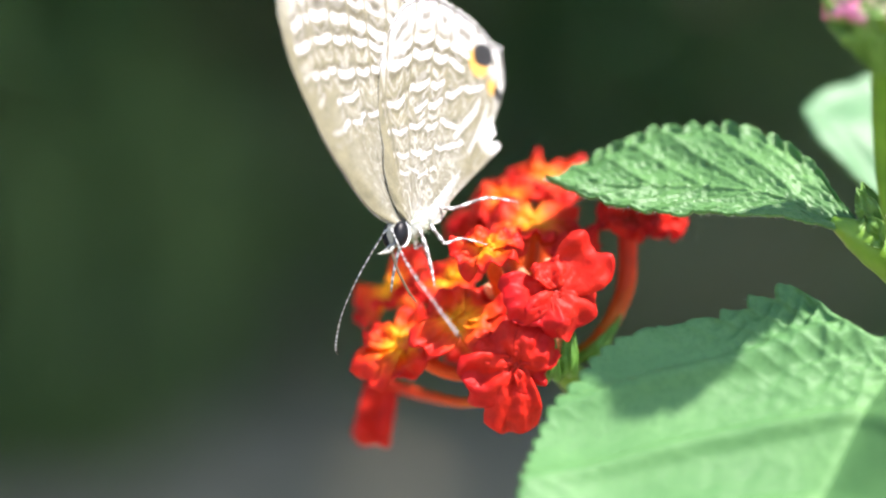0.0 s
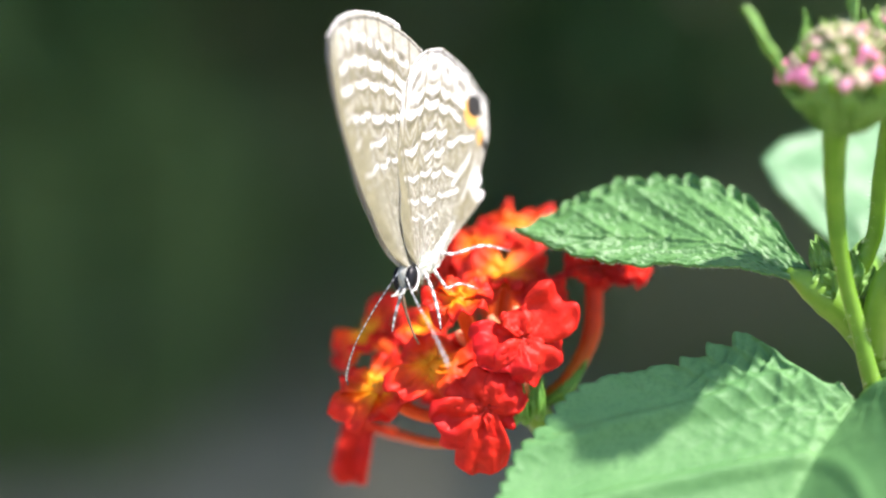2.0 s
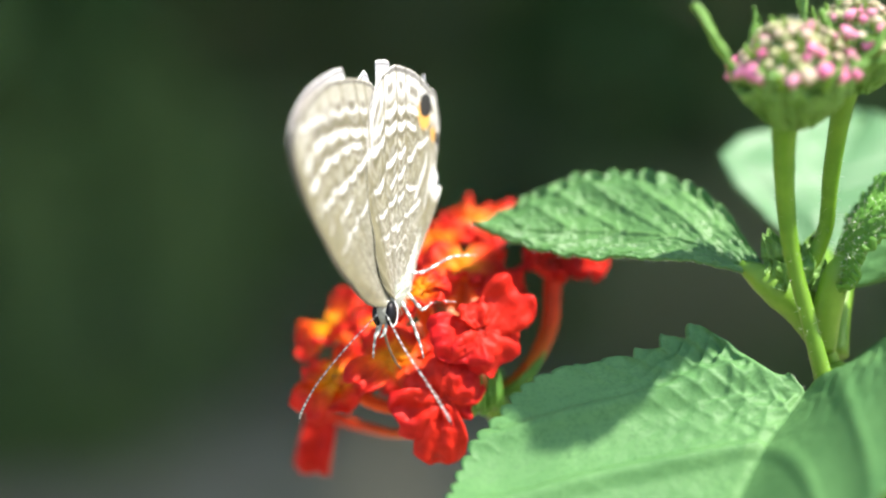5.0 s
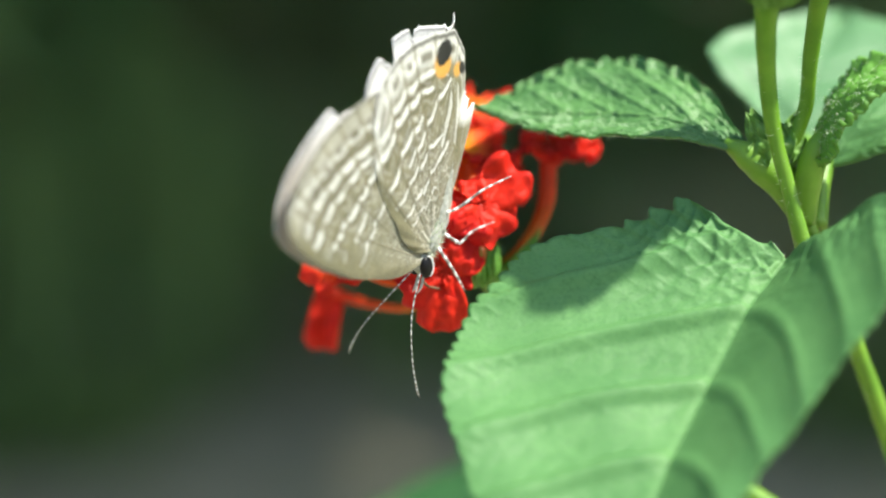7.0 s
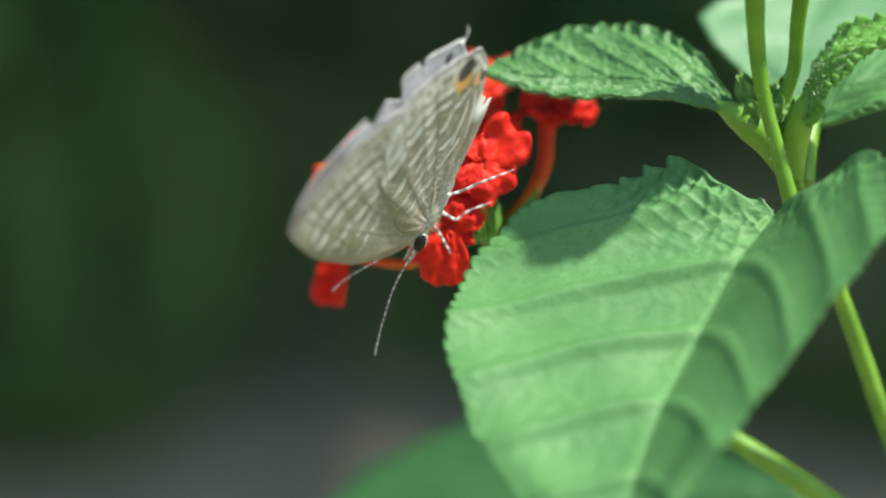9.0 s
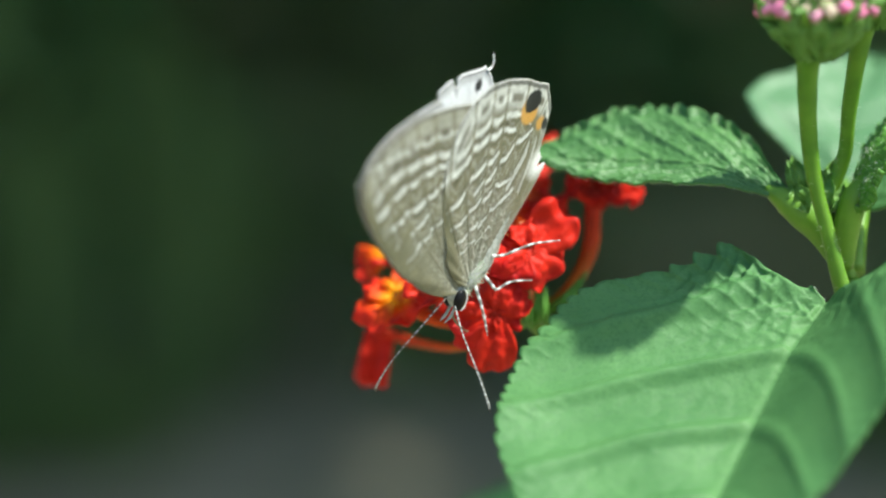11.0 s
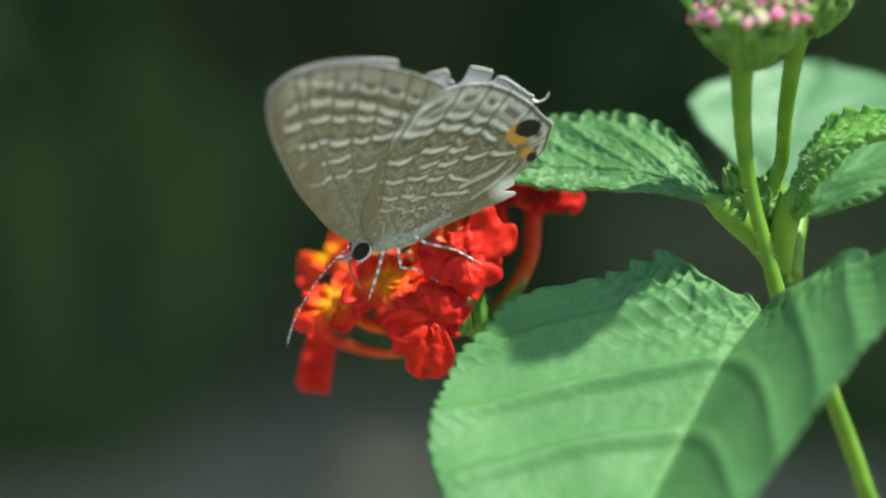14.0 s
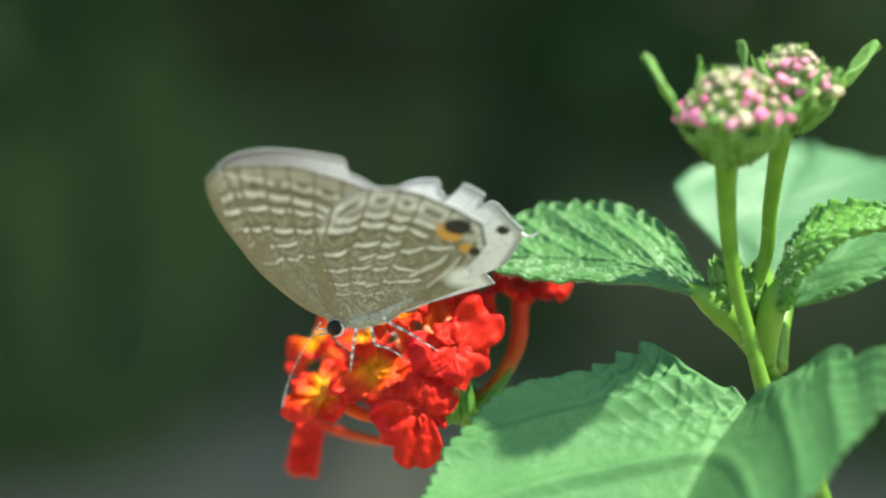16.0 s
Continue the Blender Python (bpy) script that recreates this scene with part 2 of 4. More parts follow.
def leaf_mesh(name, rib, left, right, wide, profile, material, veins=8, teeth=20, tooth=0.05, puff=0.0006, curl=(0.0, 0.0), thick=0.00028, nu=150, nv=34, seed=0, profile_right=None, forward=0.34, lifts=(0.0, 0.0), calm=1.0, quilt=0.55, bite_right=1.0):
    """A toothed, quilted leaf. rib: places along the midrib, base to tip; left, right: places on its two edges at the share `wide` of its length."""
    n = nu
    line = bezier(rib, n)
    k = int(wide * n)
    to_left, to_right = Vector(left) - line[k], Vector(right) - line[k]
    across = (to_left - to_right).normalized()
    top = ((line[-1] - line[0]).cross(across)).normalized()
    if (line[-1] - line[0]).cross(to_left).dot(top) < 0:
        top.negate()
    verts, tone = [], []
    for i, p in enumerate(line):
        u = i / n
        w_left, w_right = table(u, profile), table(u, profile_right or profile)
        phase = u * teeth + 0.15 * math.sin(u * 31 + seed) + 0.3 * noise.noise(Vector((u * 9, seed, 4)))
        bite = math.sqrt(max(0.0, math.sin((phase % 1) * math.pi)))
        for j in range(-nv, nv + 1):
            v = j / nv
            a = abs(v)
            w = w_left if v < 0 else w_right
            way, c = (to_left, curl[0]) if v < 0 else (to_right, curl[1])
            edge = 1 + tooth * (1 if v < 0 else bite_right) * (bite - 0.5) * (a ** 6 if not lifts[0] else a ** 6 * (1 + 3.5 * math.exp(-(u / 0.13) ** 2))) + 0.03 * math.sin(u * 9 + seed + (0 if v < 0 else 2))
            q = p + way * (w * a * edge)
            # side veins run forward from the midrib; between them the blade swells
            s = (u * (1 + 0.05) - forward * (a * w if calm == 1 else (a * w) ** 1.12 if v < 0 else 1.15 * (a * w) ** 1.6) + 0.004 * seed) * veins * 1.15
            d = abs((s % 1) - 0.5) * 2
            k = 1.0 if v < 0 else calm
            vein = (0.6 * max(0.0, (d - 0.70) / 0.30) ** 1.8 if calm == 1 else 0.6 * (lambda q: q * q * (3 - 2 * q))(max(0.0, (d - 0.60) / 0.40))) * (1 - 0.75 * a ** 3) * k
            rib_line = max(0.0, 1 - a * w / (0.04 if calm == 1 else 0.075)) if w > 0 else 1.0
            near, far = noise.voronoi(Vector((s * 4 + 40 * seed, a * w * (13 if v < 0 else 13.7), seed)))[0][:2]
            fine = min(1.0, (far - near) * 2.2) - 0.5
            swell = (0.55 + 0.45 * math.cos(d * math.pi)) * ((0.8 if calm == 1 else 0.6) if k == 1 else 0.34) * (0.3 + 0.7 * a) * min(1, w * 2) + (quilt + (1 - quilt) * 1.25 * math.exp(-(u / 0.13) ** 2)) * (1 if v < 0 or calm == 1 else 0.25) * fine * min(1, w * 2)
            hollow = max(vein * (1.3 if calm == 1 else 2.3), rib_line * k * (1 if calm == 1 else 0.5))
            q = q + top * ((0.0006 * bite * math.exp(-((a - 0.93) / 0.07) ** 2) * (1 if v < 0 else bite_right) if calm == 1 else 0.00002 * bite * a ** 8) * min(1, tooth / 0.1) * min(1, w * 2) + (0.0014 * (bite - 0.6) * a ** 1.5 * math.exp(-(u / 0.15) ** 2) if lifts[0] and v < 0 else 0) + puff * (swell - 0.8 * hollow) + c * w * a ** 2 + 0.0006 * noise.noise(Vector((u * 4, v * 2, seed * 3.1))))
            # the lobes by the stalk stand up
            q = q + Vector((0, 0.3, 1)) * (lifts[0 if v < 0 else 1] * min(1, a * w * 2) * math.exp(-(u / 0.1) ** 2) * (1 + 0.42 * (bite - 0.5) * a ** 4))
            verts.append(q)
            tone.append(min(1.0, rib_line * (0.2 + 0.35 * k) + 0.10 * max(0, -fine) * k * quilt))
    m = 2 * nv + 1
    faces = [(i * m + j, i * m + j + 1, (i + 1) * m + j + 1, (i + 1) * m + j) for i in range(n) for j in range(m - 1)]
    # the underside, and a rim that joins the two
    count = len(verts)
    verts += [q - top * thick for q in verts]
    tone += tone
    faces += [tuple(x + count for x in f[::-1]) for f in faces]
    ring = list(range(m)) + [i * m + m - 1 for i in range(1, n + 1)] + [n * m + j for j in range(m - 2, -1, -1)] + [i * m for i in range(n - 1, 0, -1)]
    faces += [(a, a + count, b + count, b) for a, b in zip(ring, ring[1:] + ring[:1])]
    return mesh_of(name, verts, faces, material, tone=tone)


def hairs(points, radius, count, length, seed):
    """Fine hairs that stand off a rod."""
    rng = random.Random(seed)
    line = bezier(points, 60)
    lots = []
    for _ in range(count):
        i = rng.randrange(1, 59)
        along = (line[i + 1] - line[i - 1]).normalized()
        out = Vector((rng.uniform(-1, 1), rng.uniform(-1, 1), rng.uniform(-1, 1)))
        out = (out - along * out.dot(along)).normalized()
        p = line[i] + out * radius * 0.9
        q = p + (out + along * rng.uniform(-0.3, 0.3)) * length * rng.uniform(0.5, 1.1)
        side = along * 0.000018
        lots.append(([p - side, p + side, q], [(0, 1, 2)], [0, 0, 0]))
    return join(*lots)


def leaf_hairs(blade, count, first, last, seed):
    """Short pale hairs on a leaf's upper face, over a stretch of its length, thickest at the rim."""
    rng = random.Random(seed)
    half = len(blade.vertices) // 2
    lots = []
    for _ in range(count):
        i = int(half * rng.uniform(first, last))
        p = blade.vertices[i].co.copy()
        n = blade.vertices[i].normal.copy()
        n = n if (blade.vertices[i].co - blade.vertices[i + half].co).dot(n) > 0 else -n
        way = (n + Vector((rng.uniform(-0.6, 0.6), rng.uniform(-0.6, 0.6), rng.uniform(-0.6, 0.6)))).normalized()
        side = way.orthogonal().normalized() * 0.000026
        p = p - n * 0.00002
        lots.append(([p - side, p + side, p + way * rng.uniform(0.00015, 0.0004)], [(0, 1, 2)], []))
    v, f, s = join(*lots)
    return v, f


def leafy_stem():
    base = mm(0, 0, 0)
    plant = thing("lantana_plant", base, "green hairy lantana stem with toothed quilted leaves", "plant")
    # the main stem comes up out of the soil
    foot = STAND.inverted() @ Vector((0.10, 0.06, -0.005))
    main = [foot, mm(72, 30, -270), mm(56, 18, -120), mm(47, 12, -58), mm(41, 8.5, -31), mm(37, 6, -19.5), mm(33.2, 2.5, -10.5), mm(29.7, -1.5, -3.5), mm(27.8, -2.5, 1.5), mm(26.5, -2.2, 5.5)]
    v, f, s = rod(main, [0.004, 0.003, 0.002, 0.0012, 0.00085, 0.00075, 0.00072, 0.00075, 0.0008, 0.0007], 90, 12, 0.06)
    part("stem", mesh_of("stem", v, f, STEM), plant, "square green hairy stem")
    part("stem_hairs", mesh_of("stem_hairs", *hairs(main[4:], 0.0008, 260, 0.0005, 3)[:2], HAIR, flat=True), plant, kind="stuff")
    # the swollen fork, with a small tuft of young leaves
    v, f, q = blob(mm(27.1, -1.6, 1.9), (0.0019, 0.0012, 0.0016), 10, 14, 0.12)
    part("node", mesh_of("node", v, f, LEAF_BRACT), plant, "swollen green fork of the stem")
    for k, (root, tip, w) in enumerate((
            ((26.2, -4.2, 2.3), (24.4, -3.4, 6.2), 0.85), ((26.4, -3.8, 2.5), (24.9, -2.8, 6.6), 0.8), ((26.0, -4.6, 2.0), (24.8, -4.0, 4.4), 0.9),
            ((27.5, -4.2, 2.4), (27.2, -3.2, 5.4), 0.9), ((27.9, -3.8, 2.2), (28.8, -2.8, 4.8), 0.8), ((27.8, -2.4, 2.8), (28.4, -2.2, 6.4), 0.9))):
        root, tip = mm(*root), mm(*tip)
        mid = (root + tip) / 2 + mm(0, -0.1, 0)
        side = (tip - root).cross(Vector((0.35, 1, 0.1))).normalized() * 0.001 * w
        me = leaf_mesh("young_leaf", [root, mid, tip], mid + side, mid - side, 0.45, OVATE, LEAF_BRACT, 4, 8, 0.06, 0.00006, (0.0002, 0.0002), 0.0002, 24, 6, k)
        part("young_leaf", me, plant)
    # toothed leaf over the flower head
    stalk = [mm(28.6, -2.2, -1.6), mm(27.2, -2.8, 0.5), mm(25.8, -3.3, 1.9), mm(24.4, -3.3, 3.0), mm(22.9, -2.6, 3.9)]
    v, f, s = rod(stalk, [0.0008, 0.0011, 0.0013, 0.0011, 0.0004], 20, 10)
    part("leaf_stalk", mesh_of("leaf_stalk", v, f, STEM), plant)
    rib = [mm(25.0, -3.4, 2.9), mm(19.6, -1.4, 5.2), mm(14.0, 0.8, 6.0), mm(8.5, 1.8, 6.1), mm(3.6, 2.0, 6.7)]
    blade = leaf_mesh("leaf", rib, mm(15.2, 5.0, 10.9), mm(15.2, -3.2, 3.9), 0.42, FULL, LEAF_MID, 5.2, 16, 0.17, 0.00036, (0.0, -0.0006), 0.00025, 220, 40, 1, SLIM_BASE, quilt=0.5, bite_right=0.3)
    part("leaf", blade, plant, "toothed quilted green leaf over the flower")
    part("leaf_hairs", mesh_of("leaf_hairs", *leaf_hairs(blade, 3600, 0.0, 1.0, 1), HAIR, flat=True), plant, kind="stuff")
    # its partner, which arches away
    stalk = [mm(29.0, -2.4, -2.2), mm(29.1, -3.6, 0.8), mm(29.7, -4.4, 3.2), mm(31.2, -5.2, 5.6)]
    v, f, s = rod(stalk, [0.0009, 0.0011, 0.0011, 0.0005], 18, 10)
    part("leaf_stalk", mesh_of("leaf_stalk", v, f, STEM), plant)
    rib = [mm(29.4, -4.2, 1.8), mm(29.3, -4.6, 3.8), mm(29.9, -5.0, 5.5), mm(32.1, -6.0, 7.5), mm(36.8, -7.0, 9.0), mm(40.7, -7.5, 9.4)]
    blade = leaf_mesh("leaf", rib, mm(33.1, 0.5, 9.4), mm(32.2, -8.5, 5.8), 0.5, FULL, LEAF_YOUNG, 7, 19, 0.10, 0.0004, (0.0, 0.0), 0.00025, 150, 30, 2)
    part("leaf", blade, plant, "arched toothed green leaf, yellow-green where light comes through")
    part("leaf_hairs", mesh_of("leaf_hairs", *leaf_hairs(blade, 900, 0.0, 1.0, 2), HAIR, flat=True), plant, kind="stuff")
    # the broad leaf below
    stalk = [mm(30.2, -2.0, -4.0), mm(29.2, -4.4, -4.4), mm(28.0, -6.4, -5.0), mm(26.6, -7.8, -6.2)]
    v, f, s = rod(stalk, [0.001, 0.0008, 0.0007, 0.0003], 14, 8)
    part("leaf_stalk", mesh_of("leaf_stalk", v, f, STEM), plant)
    rib = [mm(27.0, -7.2, -5.3), mm(22.5, -12.0, -11.0), mm(18.3, -17.5, -17.8), mm(15.1, -24.0, -24.3), mm(12.0, -30.0, -31.5)]
    blade = leaf_mesh("leaf", rib, mm(3.9, -10.0, -7.8), mm(28.9, -27.5, -10.6), 0.42, CORNER, LEAF, 4.3, 31, 0.034, 0.00066, (0.0008, 0.0012), 0.0003, 300, 60, 3, LOBED, 0.46, (0.0037, 0.002), 0.3, 0.12)
    part("leaf", blade, plant, "broad sunlit green leaf with a pale midrib")
    part("leaf_hairs", mesh_of("leaf_hairs", *leaf_hairs(blade, 4200, 0.0, 0.18, 4), HAIR, flat=True), plant, kind="stuff")
    # the pale leaf behind the bud stalks
    stalk = [mm(28.6, -1.5, 1.0), mm(30.0, 5.0, 3.0), mm(31.0, 11.0, 4.6)]
    v, f, s = rod(stalk, [0.0011, 0.0009, 0.0007], 12, 8)
    part("leaf_stalk", mesh_of("leaf_stalk", v, f, STEM), plant)
    rib = [mm(30.6, 10.5, 4.2), mm(31.5, 14.0, 8.5), mm(33.5, 18.0, 12.4), mm(36.5, 24.0, 16.6)]
    part("leaf", leaf_mesh("leaf", rib, mm(23.9, 16.0, 12.8), mm(47.0, 16.0, 11.5), 0.42, OVATE, LEAF_PALE, 6, 22, 0.03, 0.0001, (0.0, 0.0), 0.00025, 110, 26, 4), plant, "pale green leaf behind the buds")
    # a smaller pale leaf that leans out beside it
    stalk = [mm(30.0, -1.2, -2.6), mm(30.6, 0.6, 0.2), mm(31.4, 2.2, 2.6)]
    v, f, s = rod(stalk, [0.001, 0.0008, 0.0006], 12, 8)
    part("leaf_stalk", mesh_of("leaf_stalk", v, f, STEM), plant)
    rib = [mm(31.2, 2.0, 2.2), mm(33.6, 3.0, 5.0), mm(38.5, 3.6, 7.6), mm(46.5, 4.0, 10.5)]
    part("leaf", leaf_mesh("leaf", rib, mm(36.0, 8.0, 9.8), mm(39.2, 0.0, 4.9), 0.42, OVATE, LEAF, 6, 16, 0.08, 0.0002, (0.0, 0.0), 0.00025, 110, 26, 7), plant, "small pale green leaf leaning outward")
    # a deep green leaf low down
    stalk = [mm(47.2, 12.2, -58.5), mm(47, 24, -56), mm(43, 33, -45), mm(35.2, 36.4, -31.2)]
    v, f, s = rod(stalk, [0.0013, 0.001, 0.0008], 12, 8)
    part("leaf_stalk", mesh_of("leaf_stalk", v, f, STEM), plant)
    rib = [mm(35.4, 36, -30.8), mm(22, 42, -31), mm(8, 46, -33.5), mm(-12, 52, -37.0)]
    part("leaf", leaf_mesh("leaf", rib, mm(9, 60, -25.0), mm(8, 30, -54.0), 0.42, BROAD, LEAF_DEEP, 7, 20, 0.05, 0.0004, (0.0, 0.0), 0.0003, 110, 26, 5), plant, "deep green leaf low on the stem")
    return plant


# ---------------------------------------------------------------- red flower head
RED, CRIMSON, ORANGE, YELLOW = (0.67, 0.026, 0.012), (0.58, 0.013, 0.014), (0.80, 0.10, 0.006), (0.95, 0.42, 0.008)


def shade(a, b, s):
    s = min(1, max(0, s))
    return tuple(x + (y - x) * s for x, y in zip(a, b))


def petal_mesh(name, length, width, old, seed, droop, straight=False):
    """A broad crumpled lobe that grows along +x from the throat; z is the face of the flower. Its neighbours overlap its base."""
    nu, nv = 14, 8
    verts, hue = [], []
    for i in range(nu + 1):
        u = i / nu
        w = width * (0.40 + 0.60 * math.sin(min(1, u * 1.35) * math.pi * 0.5))
        if straight:
            w = width * (0.78 + 0.16 * u)
        for j in range(-nv, nv + 1):
            v = j / nv
            end = 1 - 0.17 * abs(v) ** 4 - 0.07 * math.exp(-((v - 0.3 * math.sin(seed)) / 0.2) ** 2) + 0.04 * math.sin(v * 5 + seed * 2.3)
            if straight:
                end = 1 - 0.07 * abs(v) ** 3 + 0.03 * math.sin(v * 5)
            x = 0.0002 + length * u * (1 + (end - 1) * u)
            wave = 0.0013 * u * noise.noise(Vector((u * 1.8 + seed, v * 1.8, seed * 1.3))) + 0.0002 * u * u * math.sin(v * 5.5 + seed * 1.7) + 0.00026 * noise.noise(Vector((u * 6, v * 5, seed)))
            crease = -0.00028 * math.exp(-(v / 0.2) ** 2) * math.sin(min(1, u * 1.3) * math.pi)
            z = 0.0004 * math.sin(u * 2.2) - droop * length * u * u * u - width * 0.06 * v * v * u * (1 + 0.5 * math.sin(seed)) + wave + crease
            verts.append(Vector((x, w * v * 0.5, z)))
            vein = 0.12 * noise.noise(Vector((v * 9, u * 1.5, seed)))
            faded = shade(RED, CRIMSON, (u - 0.5) * 1.4 + 0.45 * math.sin(seed * 1.7) + 2 * vein)
            fresh = shade(shade(YELLOW, ORANGE, (u - 0.10 - 0.10 * (1 - abs(v)) * (0.5 + 0.5 * math.sin(seed)) + vein) * 3.4), RED, (u - 0.40 + vein) * 2.3)
            c = shade(fresh, faded, old)
            hue.append(c)
    m = 2 * nv + 1
    faces = [(i * m + j, (i + 1) * m + j, (i + 1) * m + j + 1, i * m + j + 1) for i in range(nu) for j in range(m - 1)]
    count = len(verts)
    verts += [q - Vector((0, 0, 0.00013)) for q in verts]
    hue += hue
    faces += [tuple(x + count for x in f[::-1]) for f in faces]
    ring = list(range(m)) + [i * m + m - 1 for i in range(1, nu + 1)] + [nu * m + j for j in range(m - 2, -1, -1)] + [i * m for i in range(nu - 1, 0, -1)]
    faces += [(b, b + count, a + count, a) for a, b in zip(ring, ring[1:] + ring[:1])]
    return mesh_of(name, verts, faces, PETAL, hue=hue)


HEART = mm(4.6, 7.0, -6.2)
BRACTS = (  # green bracts that show between the red lobes: foot, middle, tip, half width
    (mm(3.7, 0.6, -7.3), mm(3.6, -0.9, -5.0), mm(3.9, -1.0, -2.4), 0.0009), (mm(5.0, 1.4, -7.0), mm(5.2, 0.4, -5.0), mm(5.0, 0.6, -2.8), 0.0007),
    (mm(2.2, 2.0, -7.0), mm(1.2, 1.0, -5.0), mm(0.6, 1.2, -3.0), 0.0007), (mm(6.6, 3.0, -5.6), mm(8.0, 3.2, -4.2), mm(9.0, 3.6, -2.6), 0.0005))
# florets: place in mm, facing, faded to red, bends of the tube, then each lobe: way it points (0 right, 90 up), length and width in mm
FLORETS = [
    ((-7.3, 9.5, -1.1), (-0.45, -0.6, 0.65), 0, (), ((188, 3.1, 2.7), (50, 3.3, 2.6), (285, 2.2, 2.4), (338, 2.3, 2.2))),
    ((-6.6, 3, -4.6), (-0.3, -0.75, 0.55), 0, ((0.1, 2, -6.7), (-3.4, 3, -6.6)), ((222, 3.6, 2.8), (297, 2.9, 2.7), (58, 3.1, 2.2), (160, 2.2, 2.2))),
    ((-2.4, 0.5, -2.9), (-0.1, -0.7, 0.65), 0.2, (), ((224, 3.8, 2.5), (328, 3.1, 3.0), (42, 3.3, 2.6), (125, 2.0, 2.2))),
    ((1.4, -2, -5.9), (0.1, -0.95, -0.1), 1, (), ((268, 4.7, 2.9), (202, 3.7, 3.0), (42, 2.9, 2.8), (128, 2.7, 2.8), (322, 2.2, 2.2))),
    ((4.1, -2, -0.9), (0.35, -0.85, 0.3), 1, (), ((196, 3.8, 2.7), (48, 4.1, 3.2), (322, 3.0, 3.2), (250, 2.7, 2.6), (112, 2.1, 2.4))),
    ((2.8, 5, 3.7), (0.15, -0.7, 0.7), 0.35, (), ((18, 3.6, 3.2), (330, 3.2, 2.8), (222, 3.2, 2.4), (150, 2.8, 2.4), (272, 2.3, 2.2))),
    ((-0.5, -1, 2.0), (-0.1, -0.65, 0.75), 0.3, (), ((200, 2.3, 2.2), (290, 2.5, 2.2), (30, 2.2, 2.0), (110, 1.9, 2.0))),
    ((1.2, 9, 5.7), (0, -0.6, 0.8), 0.4, (), ((170, 2.6, 2.4), (255, 2.4, 2.2), (350, 2.6, 2.4), (80, 1.4, 2.0))),
    ((4.0, 11, 7.4), (0.1, -0.6, 0.8), 0.5, (), ((15, 3.2, 2.4), (185, 2.6, 2.4), (265, 2.4, 2.4), (325, 2.8, 2.4), (100, 1.4, 2.0))),
    ((9.7, 6.6, 4.1), (0.05, -0.8, 0.55), 1, ((7.3, 5, -4.6), (9.4, 6, -0.9)), ((25, 1.9, 2.0), (165, 2.1, 2.2), (255, 1.5, 2.2), (315, 2.0, 2.2))),
    ((11.7, 8.4, 3.9), (0.3, -0.7, 0.65), 1, ((7.3, 5, -4.6), (9.5, 6, -0.9), (9.9, 7.5, 2.7)), ((5, 2.0, 1.8), (200, 1.8, 1.8), (300, 1.8, 1.8))),
    ((-3.0, 6, -0.4), (-0.2, -0.6, 0.75), 0, (), ((140, 2.3, 2.2), (230, 2.3, 2.2), (320, 2.3, 2.2), (50, 2.3, 2.2))),
    ((-4.1, 12, -0.6), (-0.4, -0.3, 0.85), 1, (), ((110, 2.5, 2.4), (200, 2.5, 2.4), (290, 2.5, 2.4), (20, 2.5, 2.4))),
    ((-0.7, 15, 4.1), (-0.1, 0.3, 0.9), 1, (), ((0, 2.6, 2.4), (90, 2.6, 2.4), (180, 2.6, 2.4), (270, 2.6, 2.4))),
    ((2.9, 17, 1.4), (0.3, 0.7, 0.6), 1, (), ((20, 2.8, 2.6), (110, 2.8, 2.6), (200, 2.8, 2.6), (290, 2.8, 2.6))),
    ((-2.4, 13, -5.0), (-0.6, 0.3, -0.3), 1, (), ((20, 2.4, 2.4), (110, 2.4, 2.4), (200, 2.4, 2.4), (290, 2.4, 2.4))),
    ((6.6, 4, 1.6), (0.6, -0.5, 0.6), 1, (), ((10, 2.0, 2.4), (100, 2.6, 2.4), (190, 2.4, 2.4), (280, 2.2, 2.4))),
]
HANGING = ((-8.0, 12, -7.7), (-0.3, -0.95, 0.1), ((-0.7, 5, -8.8), (-4.8, 10, -8.7)))  # a floret folded to one lobe


def floret_tube(floret, p, n, via, old, thin):
    tip = p + n * 0.0001
    line = [Vector((0, 0, 0)), p * 0.3 - n * 0.0006, p * 0.72 - n * 0.0036 * min(1, p.length / 0.009), tip]
    if via:
        line = [Vector((0, 0, 0)), *(mm(*q) - HEART for q in via), tip]
    v, f, s = rod(line, [0.00032, 0.00034, 0.00038, 0.00045] if thin else [0.0005, 0.0006, 0.00065, 0.0007] if via and old == 1 else [0.0004, 0.00045, 0.0005, 0.0006], 18, 9)
    hue = [shade(shade((0.42, 0.40, 0.04), (0.62, 0.085, 0.010), x * 2.2), (0.66, 0.03, 0.012) if old == 1 else (0.80, 0.10, 0.012), x * 2 - 1) if x < 0.99 else ((0.45, 0.02, 0.01) if old == 1 else (0.9, 0.3, 0.01)) for x in s]
    part("tube", mesh_of("tube", v, f, TUBE, hue=hue), floret)


